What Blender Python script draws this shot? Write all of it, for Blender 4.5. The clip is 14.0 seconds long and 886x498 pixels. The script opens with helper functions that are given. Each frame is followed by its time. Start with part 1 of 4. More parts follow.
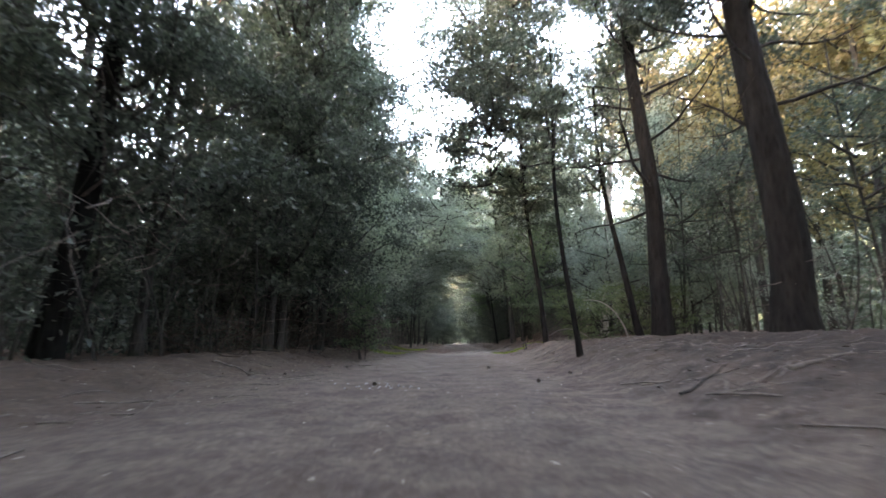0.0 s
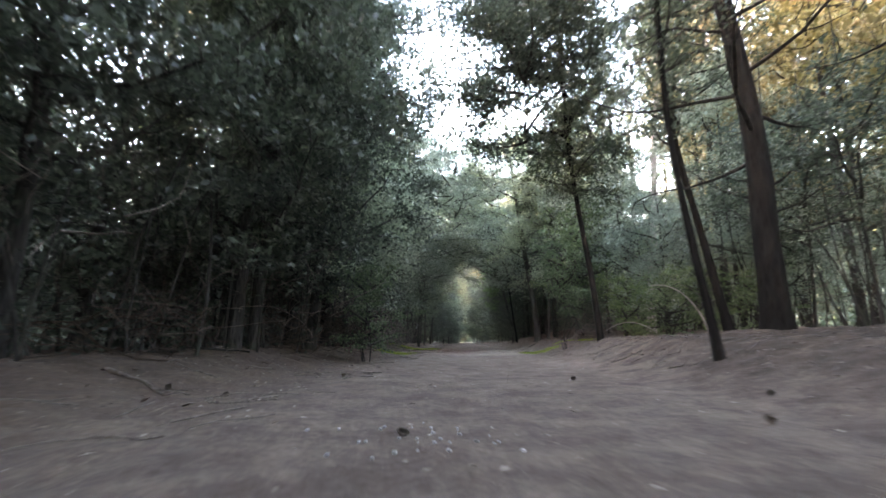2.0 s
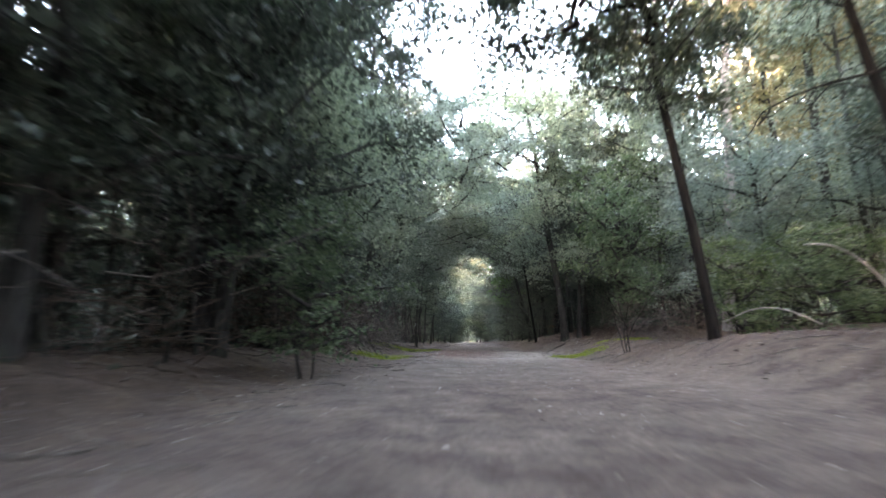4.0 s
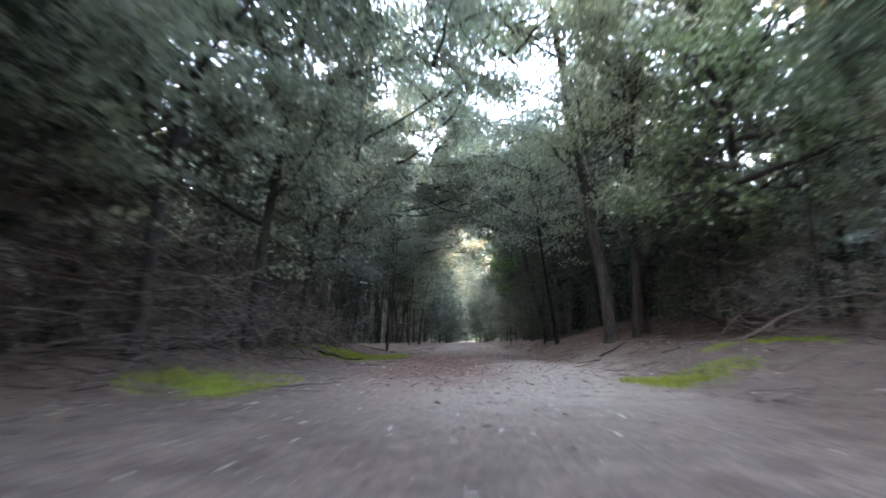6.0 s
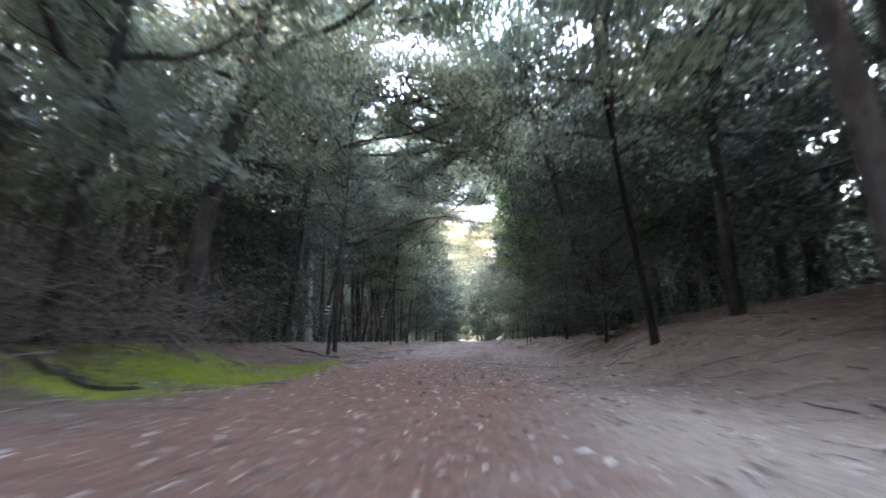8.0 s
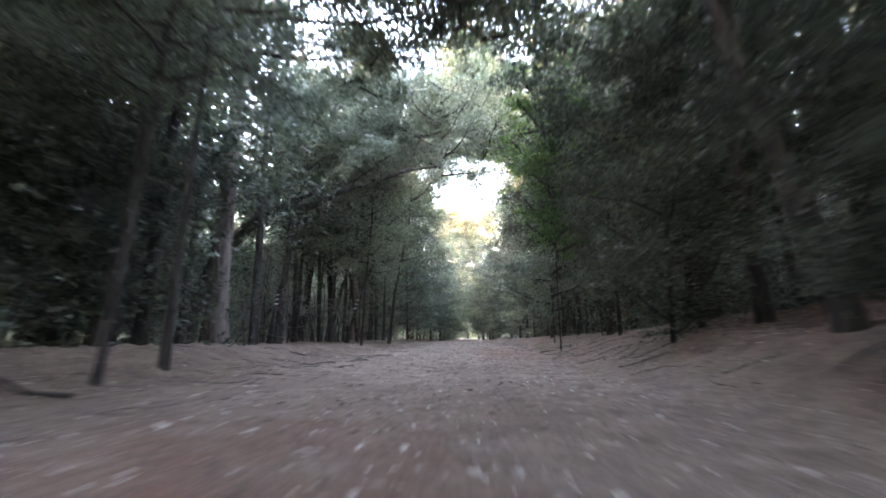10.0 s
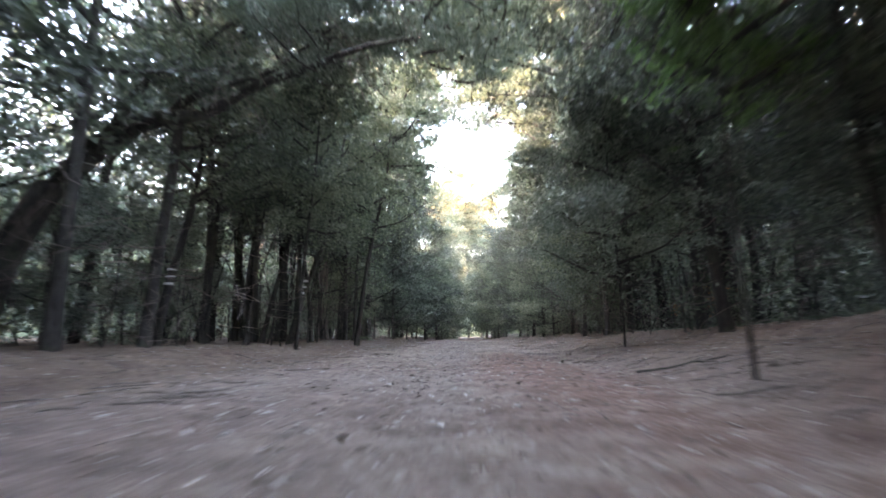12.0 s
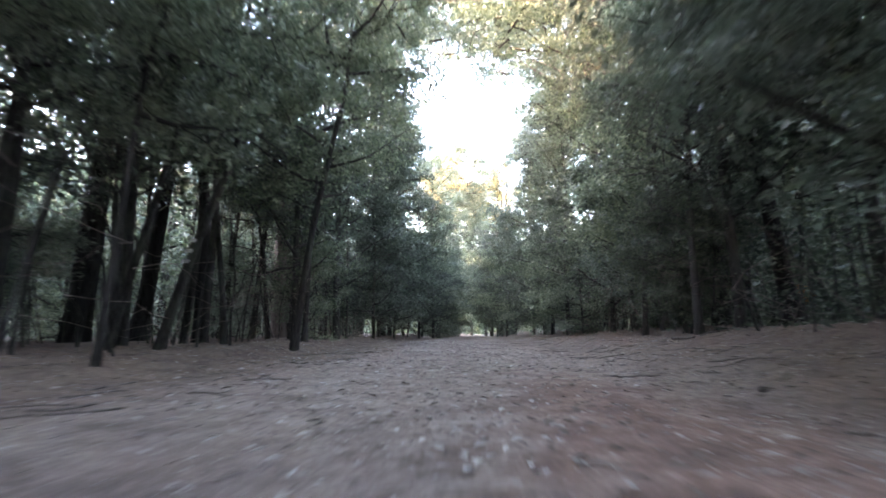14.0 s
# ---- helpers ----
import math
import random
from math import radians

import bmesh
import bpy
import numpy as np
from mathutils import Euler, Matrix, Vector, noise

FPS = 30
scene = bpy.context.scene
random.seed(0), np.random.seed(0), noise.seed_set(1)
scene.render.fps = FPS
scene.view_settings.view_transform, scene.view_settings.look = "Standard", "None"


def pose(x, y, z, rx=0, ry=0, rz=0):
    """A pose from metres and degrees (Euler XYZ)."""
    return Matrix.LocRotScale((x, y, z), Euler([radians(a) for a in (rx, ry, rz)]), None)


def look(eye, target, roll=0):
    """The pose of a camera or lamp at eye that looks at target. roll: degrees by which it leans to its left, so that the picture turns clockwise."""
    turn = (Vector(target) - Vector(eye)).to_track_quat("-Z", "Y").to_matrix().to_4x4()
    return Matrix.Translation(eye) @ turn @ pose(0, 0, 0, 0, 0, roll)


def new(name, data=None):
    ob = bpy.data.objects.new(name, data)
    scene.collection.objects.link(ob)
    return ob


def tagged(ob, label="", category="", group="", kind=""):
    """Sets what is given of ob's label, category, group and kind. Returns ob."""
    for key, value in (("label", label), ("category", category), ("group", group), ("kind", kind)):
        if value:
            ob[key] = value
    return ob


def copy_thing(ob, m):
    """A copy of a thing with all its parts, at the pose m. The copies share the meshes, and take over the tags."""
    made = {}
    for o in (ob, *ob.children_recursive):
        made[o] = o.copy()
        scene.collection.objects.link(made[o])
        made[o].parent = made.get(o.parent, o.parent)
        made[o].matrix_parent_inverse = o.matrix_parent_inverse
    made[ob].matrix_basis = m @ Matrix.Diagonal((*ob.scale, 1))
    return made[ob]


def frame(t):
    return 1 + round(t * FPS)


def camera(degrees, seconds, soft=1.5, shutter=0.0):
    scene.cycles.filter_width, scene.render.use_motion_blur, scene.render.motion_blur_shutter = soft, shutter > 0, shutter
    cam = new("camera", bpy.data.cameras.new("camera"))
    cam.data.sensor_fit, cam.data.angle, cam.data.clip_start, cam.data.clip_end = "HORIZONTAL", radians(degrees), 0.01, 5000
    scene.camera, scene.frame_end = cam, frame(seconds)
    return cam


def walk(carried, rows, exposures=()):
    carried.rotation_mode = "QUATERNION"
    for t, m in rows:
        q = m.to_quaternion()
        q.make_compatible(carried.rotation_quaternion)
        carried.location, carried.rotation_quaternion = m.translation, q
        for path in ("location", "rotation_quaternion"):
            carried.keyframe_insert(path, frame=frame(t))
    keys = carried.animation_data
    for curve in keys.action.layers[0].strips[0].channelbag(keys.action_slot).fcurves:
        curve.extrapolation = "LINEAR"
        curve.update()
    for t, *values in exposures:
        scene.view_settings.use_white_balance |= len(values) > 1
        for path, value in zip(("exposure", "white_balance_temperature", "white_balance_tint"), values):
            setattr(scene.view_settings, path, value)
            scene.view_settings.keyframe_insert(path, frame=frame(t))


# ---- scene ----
cam = camera(87.99, 14.0, soft=1.6, shutter=0.9)
PATH = [  # seconds, x, y, z, yaw, pitch
    (0.0, 0.000, -0.000, 0.414, 1.97, 11.40),
    (0.5, -0.088, 0.710, 0.407, 2.05, 11.38),
    (1.0, -0.263, 1.342, 0.390, 2.11, 11.37),
    (1.5, -0.430, 1.936, 0.371, 2.17, 11.35),
    (2.0, -0.576, 2.613, 0.367, 2.23, 11.33),
    (2.5, -0.709, 3.388, 0.357, 2.28, 11.32),
    (3.0, -0.828, 4.269, 0.347, 2.33, 11.30),
    (3.2, -0.868, 4.671, 0.344, 2.35, 11.29),
    (5.3, -0.414, 10.142, 0.403, 2.50, 11.19),
    (5.5, -0.382, 10.782, 0.403, 2.52, 11.18),
    (6.0, -0.311, 12.413, 0.400, 2.55, 11.16),
    (6.5, -0.258, 14.036, 0.396, 2.58, 11.13),
    (7.0, -0.218, 15.637, 0.388, 2.61, 11.09),
    (7.5, -0.192, 17.135, 0.366, 2.64, 11.06),
    (8.0, -0.162, 18.529, 0.344, 2.68, 11.02),
    (8.5, -0.128, 19.897, 0.335, 2.71, 10.98),
    (8.7, -0.114, 20.438, 0.334, 2.72, 10.96),
    (10.8, -0.011, 26.385, 0.379, 2.89, 10.74),
    (11.0, -0.007, 26.977, 0.375, 2.91, 10.72),
    (11.5, 0.001, 28.501, 0.366, 2.96, 10.65),
    (12.0, 0.001, 30.013, 0.370, 3.02, 10.59),
    (12.5, -0.007, 31.455, 0.378, 3.08, 10.51),
    (13.0, -0.013, 32.796, 0.383, 3.15, 10.44),
    (13.5, -0.009, 34.028, 0.381, 3.22, 10.35),
    (14.0, -0.016, 35.204, 0.384, 3.30, 10.26),
]
EXPOSURES = [(0.0, 5.95, 7750.0, 28.0), (3.0, 6.3, 7750.0, 26.0), (5.5, 6.5, 7300.0, 30.0), (6.8, 6.58, 7300.0, 31.0), (8.0, 6.92, 7250.0, 33.0), (11.0, 6.88, 7500.0, 33.0), (14.0, 6.5, 7000.0, 29.0)]
walk(cam, [(t, pose(x, y, z, 90 + pitch, 0, yaw)) for t, x, y, z, yaw, pitch in PATH],
     EXPOSURES)

# ---- light ----
world = bpy.data.worlds.new("sky")
scene.world = world
world.use_nodes = True
wn = world.node_tree.nodes
sky = wn.new("ShaderNodeTexSky")
sky.sky_type = "NISHITA"
sky.sun_disc = False
sky.sun_elevation = radians(7)
sky.sun_rotation = radians(-143)
sky.air_density, sky.dust_density, sky.ozone_density = 1.0, 2.5, 1.0
wn["Background"].inputs["Strength"].default_value = 0.15
world.node_tree.links.new(sky.outputs["Color"], wn["Background"].inputs["Color"])

sun = new("sun", bpy.data.lights.new("sun", "SUN"))
sun.data.energy, sun.data.angle, sun.data.color = 0.13, radians(2.0), (1.0, 0.91, 0.80)
sun.matrix_world = look((-6.0, -8.0, 1.2), (0, 0, 0))


# ---- materials ----
def material(name, rough=0.8):
    m = bpy.data.materials.new(name)
    m.use_nodes = True
    b = m.node_tree.nodes["Principled BSDF"]
    b.inputs["Roughness"].default_value = rough
    return m, m.node_tree.nodes, m.node_tree.links, b


def noise_node(n, l, scale, detail=6.0, rough=0.6, vector=None):
    t = n.new("ShaderNodeTexNoise")
    t.inputs["Scale"].default_value, t.inputs["Detail"].default_value = scale, detail
    t.inputs["Roughness"].default_value = rough
    if vector is not None:
        l.new(vector, t.inputs["Vector"])
    return t


def ramp(n, l, source, *stops):
    r = n.new("ShaderNodeValToRGB")
    e = r.color_ramp.elements
    while len(e) < len(stops):
        e.new(0.5)
    for el, (p, c) in zip(e, stops):
        el.position, el.color = p, (*c, 1)
    l.new(source, r.inputs["Fac"])
    return r


def mix(n, l, fac, a, b, kind="MIX"):
    m = n.new("ShaderNodeMix")
    m.data_type, m.blend_type = "RGBA", kind
    for s, v in ((0, fac), (6, a), (7, b)):
        if hasattr(v, "links"):
            l.new(v, m.inputs[s])
        else:
            m.inputs[s].default_value = v if s == 0 else (*v, 1)
    return m.outputs[2]


def bump(n, l, b, height, strength, distance):
    k = n.new("ShaderNodeBump")
    k.inputs["Strength"].default_value, k.inputs["Distance"].default_value = strength, distance
    l.new(height, k.inputs["Height"])
    l.new(k.outputs["Normal"], b.inputs["Normal"])


def bark(name, dark, light, scale=9.0, moss=0.0):
    m, n, l, b = material(name, 0.9)
    b.inputs["Specular IOR Level"].default_value = 0.08
    tc = n.new("ShaderNodeTexCoord")
    mp = n.new("ShaderNodeMapping")
    mp.inputs["Scale"].default_value = (1, 1, 0.22)
    l.new(tc.outputs["Object"], mp.inputs["Vector"])
    a = noise_node(n, l, scale, 8, 0.7, mp.outputs["Vector"])
    v = n.new("ShaderNodeTexVoronoi")
    v.inputs["Scale"].default_value = scale * 2.2
    l.new(mp.outputs["Vector"], v.inputs["Vector"])
    big = noise_node(n, l, 1.7, 3, 0.6, tc.outputs["Object"])
    c = ramp(n, l, a.outputs["Fac"], (0.32, dark), (0.7, light))
    cracks = ramp(n, l, v.outputs["Distance"], (0.05, (0.35, 0.33, 0.31)), (0.4, (1, 1, 1)))
    col = mix(n, l, 0.8, c.outputs["Color"], cracks.outputs["Color"], "MULTIPLY")
    patch = ramp(n, l, big.outputs["Fac"], (0.5, (0, 0, 0)), (0.66, (1, 1, 1)))
    lichen = mix(n, l, moss, col, (0.16, 0.19, 0.13))
    col = mix(n, l, patch.outputs["Color"], col, lichen)
    l.new(col, b.inputs["Base Color"])
    bump(n, l, b, v.outputs["Distance"], 0.7, 0.03)
    return m


def leafage(name, dark, mid, light, glow=0.3, rough=0.45, shine=0.5):
    """Leaves: each island its own tone, some light comes through."""
    m, n, l, b = material(name, rough)
    b.inputs["Specular IOR Level"].default_value = shine
    g = n.new("ShaderNodeNewGeometry")
    o = n.new("ShaderNodeObjectInfo")
    c = ramp(n, l, g.outputs["Random Per Island"], (0.0, dark), (0.55, mid), (1.0, light))
    tint = ramp(n, l, o.outputs["Random"], (0.0, (0.84, 0.88, 0.95)), (0.5, (1, 1, 1)), (1.0, (1.08, 1.08, 0.92)))
    col = mix(n, l, 1.0, c.outputs["Color"], tint.outputs["Color"], "MULTIPLY")
    l.new(col, b.inputs["Base Color"])
    t = n.new("ShaderNodeBsdfTranslucent")
    l.new(mix(n, l, 1.0, col, (1.18, 1.27, 0.98), "MULTIPLY"), t.inputs["Color"])
    s = n.new("ShaderNodeMixShader")
    s.inputs[0].default_value = glow
    l.new(b.outputs["BSDF"], s.inputs[1])
    l.new(t.outputs["BSDF"], s.inputs[2])
    l.new(s.outputs["Shader"], n["Material Output"].inputs["Surface"])
    return m


M_PINE = bark("pine_bark", (0.022, 0.021, 0.020), (0.064, 0.060, 0.057), 7)
# Darker copy of the pine bark, with the silhouetted trunks' shade in its colour.
M_SHADED = bark("shaded_bark", (0.0085, 0.0083, 0.0080), (0.027, 0.026, 0.025), 7)
M_OAK = bark("oak_bark", (0.030, 0.029, 0.027), (0.088, 0.083, 0.078), 12, 0.25)
M_PALE = bark("pale_bark", (0.30, 0.27, 0.25), (0.62, 0.58, 0.55), 6)
M_GREY = bark("grey_pink_bark", (0.105, 0.087, 0.081), (0.26, 0.218, 0.203), 5)
M_TWIG = bark("dead_twig", (0.10, 0.085, 0.075), (0.30, 0.26, 0.235), 20)
# Leaf tones step from dark to pale: shade, light and haze in the colour.
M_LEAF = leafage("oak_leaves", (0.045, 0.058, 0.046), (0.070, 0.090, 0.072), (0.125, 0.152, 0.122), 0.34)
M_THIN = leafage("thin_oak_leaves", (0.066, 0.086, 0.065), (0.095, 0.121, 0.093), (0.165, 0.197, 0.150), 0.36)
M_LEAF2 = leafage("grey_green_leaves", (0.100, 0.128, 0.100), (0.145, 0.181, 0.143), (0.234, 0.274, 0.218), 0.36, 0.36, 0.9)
# Palest leaves: bright haze of the middle distance put into the colour.
M_HAZED = leafage("pale_hazed_leaves", (0.166, 0.201, 0.172), (0.270, 0.320, 0.272), (0.418, 0.470, 0.406), 0.40, 0.36, 0.9)
M_FRESH = leafage("fresh_leaves", (0.081, 0.119, 0.070), (0.132, 0.182, 0.105), (0.196, 0.250, 0.152), 0.4)
M_GREEN = leafage("bright_green_leaves", (0.070, 0.130, 0.048), (0.108, 0.190, 0.072), (0.180, 0.285, 0.118), 0.45)
# Gold tone carries low sunlight on the treetops.
M_GOLD = leafage("sunlit_gold_leaves", (0.16, 0.135, 0.078), (0.27, 0.228, 0.132), (0.40, 0.345, 0.215), 0.42)
M_NEEDLE = leafage("pine_needles", (0.042, 0.072, 0.036), (0.072, 0.108, 0.054), (0.120, 0.156, 0.072), 0.2)
M_GRASS = leafage("grass_blades", (0.17, 0.22, 0.025), (0.26, 0.33, 0.04), (0.38, 0.45, 0.08), 0.3, 0.6)
M_LITTER = leafage("dead_leaves", (0.08, 0.055, 0.042), (0.24, 0.19, 0.16), (0.62, 0.57, 0.50), 0.05, 0.7)


def ground_material():
    m, n, l, b = material("woodland_soil", 0.95)
    tc = n.new("ShaderNodeTexCoord")
    p = tc.outputs["Object"]
    fine = noise_node(n, l, 26, 8, 0.75, p)
    mid = noise_node(n, l, 3.2, 6, 0.65, p)
    big = noise_node(n, l, 0.55, 4, 0.55, p)
    soil = ramp(n, l, fine.outputs["Fac"], (0.3, (0.105, 0.084, 0.067)), (0.52, (0.194, 0.161, 0.130)), (0.72, (0.330, 0.284, 0.236)))
    tone = ramp(n, l, mid.outputs["Fac"], (0.32, (0.55, 0.5, 0.5)), (0.68, (1.25, 1.22, 1.21)))
    col = mix(n, l, 1.0, soil.outputs["Color"], tone.outputs["Color"], "MULTIPLY")
    wide = ramp(n, l, big.outputs["Fac"], (0.35, (0.86, 0.8, 0.8)), (0.65, (1.08, 1.08, 1.08)))
    col = mix(n, l, 1.0, col, wide.outputs["Color"], "MULTIPLY")

    def patch(cx, cy, rx, ry, ragged):
        """A ragged oval on the ground."""
        mp = n.new("ShaderNodeMapping")
        mp.inputs["Location"].default_value = (-cx / rx, -cy / ry, 0)
        mp.inputs["Scale"].default_value = (1 / rx, 1 / ry, 0)
        l.new(p, mp.inputs["Vector"])
        ln = n.new("ShaderNodeVectorMath")
        ln.operation = "LENGTH"
        l.new(mp.outputs["Vector"], ln.inputs[0])
        ad = n.new("ShaderNodeMath")
        ad.operation = "MULTIPLY_ADD"
        l.new(mid.outputs["Fac"], ad.inputs[0])
        ad.inputs[1].default_value = ragged
        l.new(ln.outputs["Value"], ad.inputs[2])
        sub = n.new("ShaderNodeMath")
        sub.operation = "SUBTRACT"
        l.new(ad.outputs["Value"], sub.inputs[0])
        sub.inputs[1].default_value = ragged * 0.5
        return ramp(n, l, sub.outputs["Value"], (0.45, (1, 1, 1)), (1.0, (0, 0, 0))).outputs["Color"]

    sep = n.new("ShaderNodeSeparateXYZ")
    l.new(p, sep.inputs[0])
    side = n.new("ShaderNodeMath")
    side.operation = "ABSOLUTE"
    l.new(sep.outputs["X"], side.inputs[0])
    edge = n.new("ShaderNodeMath")
    edge.operation = "MULTIPLY_ADD"
    l.new(mid.outputs["Fac"], edge.inputs[0])
    edge.inputs[1].default_value = 2.2
    l.new(side.outputs["Value"], edge.inputs[2])
    scaled = n.new("ShaderNodeMath")
    scaled.operation = "MULTIPLY"
    l.new(edge.outputs["Value"], scaled.inputs[0])
    scaled.inputs[1].default_value = 0.2
    floor_mask = ramp(n, l, scaled.outputs["Value"], (0.5, (0, 0, 0)), (0.78, (1, 1, 1)))
    humus = mix(n, l, 1.0, col, (0.60, 0.54, 0.48), "MULTIPLY")
    col = mix(n, l, floor_mask.outputs["Color"], col, humus)
    pale = mix(n, l, 0.3, mix(n, l, 1.0, soil.outputs["Color"], (1.9, 1.87, 1.84), "MULTIPLY"), (0.33, 0.30, 0.262))
    red = mix(n, l, 1.0, soil.outputs["Color"], (1.02, 0.67, 0.61), "MULTIPLY")
    moss = mix(n, l, fine.outputs["Fac"], (0.09, 0.085, 0.045), (0.17, 0.175, 0.06))
    col = mix(n, l, patch(0.7, 19.2, 1.4, 2.5, 1.2), col, pale)
    col = mix(n, l, patch(0.1, 16.8, 1.7, 2.6, 1.2), col, pale)
    col = mix(n, l, patch(-0.75, 21.0, 1.4, 6.0, 0.9), col, red)
    # Soil paled from y 22 to 50: skylight of the gap ahead, painted in.
    skylit = mix(n, l, 1.0, col, (1.58, 1.60, 1.64), "MULTIPLY")
    col = mix(n, l, patch(0.0, 36.0, 9.0, 14.0, 0.5), col, skylit)
    # Right verge: brown leaf litter, darkened further with painted shade of the trees.
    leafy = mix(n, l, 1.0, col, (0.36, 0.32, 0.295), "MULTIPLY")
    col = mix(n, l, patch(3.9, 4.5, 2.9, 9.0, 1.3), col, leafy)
    brown = mix(n, l, 1.0, col, (0.74, 0.66, 0.60), "MULTIPLY")
    col = mix(n, l, patch(4.2, 25.0, 2.6, 7.0, 1.5), col, brown)
    # Canopy shade over the first stretch, painted as a darker soil tone.
    shaded_soil = mix(n, l, 1.0, col, (0.80, 0.79, 0.80), "MULTIPLY")
    col = mix(n, l, patch(0.5, 2.5, 9.0, 8.5, 0.6), col, shaded_soil)
    rust = mix(n, l, 1.0, col, (0.93, 0.74, 0.69), "MULTIPLY")
    col = mix(n, l, patch(0.75, 35.4, 0.9, 5.5, 1.4), col, rust)
    for cx, cy, rx, ry in GRASS:
        col = mix(n, l, patch(cx, cy, rx * 1.05, ry * 1.05, 2.2), col, moss)
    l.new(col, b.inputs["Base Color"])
    bump(n, l, b, fine.outputs["Fac"], 0.75, 0.03)
    return m


# grass patches beside the track: centre x, y and half sizes
GRASS = [(-2.75, 22.6, 1.15, 1.5), (-2.5, 16.6, 0.6, 0.9), (1.8, 17.0, 0.6, 0.45), (3.3, 17.7, 0.45, 0.35), (2.6, 17.9, 0.2, 0.2), (-2.2, 24.6, 0.4, 0.5)]


# ---- mesh tools ----
def mesh_from(name, verts, faces, mat, smooth=False):
    me = bpy.data.meshes.new(name)
    verts, faces = np.asarray(verts, dtype=np.float32), np.asarray(faces, dtype=np.int32)
    k = faces.shape[1]
    me.vertices.add(len(verts))
    me.vertices.foreach_set("co", verts.ravel())
    me.loops.add(faces.size)
    me.loops.foreach_set("vertex_index", faces.ravel())
    me.polygons.add(len(faces))
    me.polygons.foreach_set("loop_start", np.arange(0, faces.size, k, dtype=np.int32))
    me.polygons.foreach_set("use_smooth", np.full(len(faces), smooth))
    me.update(calc_edges=True)
    me.validate()
    me.materials.append(mat)
    return me


def part(name, me, parent, label="", m=None, kind=""):
    ob = new(name, me)
    ob.parent = parent
    if m is not None:
        ob.matrix_basis = m
    return tagged(ob, label, kind=kind)


def thing(name, m, label, category, group="", kind=""):
    ob = new(name)
    ob.empty_display_size = 0.2
    ob.matrix_basis = m
    return tagged(ob, label, category, group, kind)


def tube(points, radii, seg=7, rough=0.0, rng=None):
    """A round bar along points, closed at both ends by its narrow rings."""
    p = np.asarray(points, float)
    t = np.gradient(p, axis=0)
    t /= np.linalg.norm(t, axis=1)[:, None] + 1e-9
    ref = np.where(np.abs(t[:, 2:3]) > 0.8, [[1.0, 0, 0]], [[0, 0, 1.0]])
    u = np.cross(t, ref)
    u /= np.linalg.norm(u, axis=1)[:, None] + 1e-9
    w = np.cross(t, u)
    a = np.linspace(0, 2 * np.pi, seg, endpoint=False)
    r = np.asarray(radii, float)[:, None] * np.ones(seg)
    if rough and rng is not None:
        r = r * (1 + rng.normal(0, rough, r.shape))
    v = p[:, None] + r[..., None] * (np.cos(a)[None, :, None] * u[:, None] + np.sin(a)[None, :, None] * w[:, None])
    n = len(p)
    i, j = np.meshgrid(np.arange(n - 1), np.arange(seg), indexing="ij")
    f = np.stack([i * seg + j, i * seg + (j + 1) % seg, (i + 1) * seg + (j + 1) % seg, (i + 1) * seg + j], -1).reshape(-1, 4)
    return v.reshape(-1, 3), f


def join(pieces):
    vs, fs, k = [], [], 0
    for v, f in pieces:
        vs.append(v)
        fs.append(f + k)
        k += len(v)
    return np.concatenate(vs), np.concatenate(fs)


def leaves(centres, size, rng, width=0.5, droop=0.35, flat=0.25, corners=4):
    """Small leaves at the centres, folded and four-cornered, or three-cornered for the farther wood."""
    c = np.asarray(centres)
    k = len(c)
    d = rng.normal(0, 1, (k, 3))
    d[:, 2] = d[:, 2] * 0.6 - droop
    d /= np.linalg.norm(d, axis=1)[:, None]
    s = np.cross(d, rng.normal(0, 1, (k, 3)) + np.array([0, 0, flat]))
    s /= np.linalg.norm(s, axis=1)[:, None] + 1e-9
    up = np.cross(s, d)
    ln = size * rng.uniform(0.6, 1.35, (k, 1))
    w = ln * width * 0.5
    if corners == 3:
        v = np.stack([c - d * ln * 0.5, c + d * ln * 0.3 + s * w, c + d * ln * 0.5 - s * w], 1).reshape(-1, 3)
        return v, np.arange(3 * k).reshape(k, 3)
    v = np.stack([c - d * ln * 0.5, c + s * w + up * w * 0.3, c + d * ln * 0.5, c - s * w + up * w * 0.3], 1).reshape(-1, 3)
    return v, np.arange(4 * k).reshape(k, 4)


# ---- ground ----
YS = [-30, 4, 7, 12, 16, 20, 24, 27, 32, 36, 40, 45, 60, 250]
R_START = [1.0, 1.0, 0.95, 1.1, 1.6, 1.4, 1.1, 1.1, 1.1, 1.4, 1.6, 1.6, 1.5, 1.5]
R_RISE = [0.3, 0.3, 0.38, 0.42, 0.3, 0.38, 0.5, 0.45, 0.33, 0.22, 0.18, 0.2, 0.2, 0.2]
R_MORE = [0.2, 0.2, 0.15, 0.15, 0.25, 0.35, 0.5, 0.5, 0.45, 0.45, 0.36, 0.3, 0.3, 0.3]
L_START = [2.0, 2.0, 2.2, 2.4, 2.3, 2.4, 2.4, 2.4, 2.6, 2.7, 2.8, 2.6, 2.2, 2.2]
L_RISE = [0.2, 0.2, 0.22, 0.26, 0.25, 0.25, 0.25, 0.25, 0.2, 0.14, 0.13, 0.15, 0.2, 0.2]


def ease(t):
    t = np.clip(t, 0, 1)
    return t * t * (3 - 2 * t)


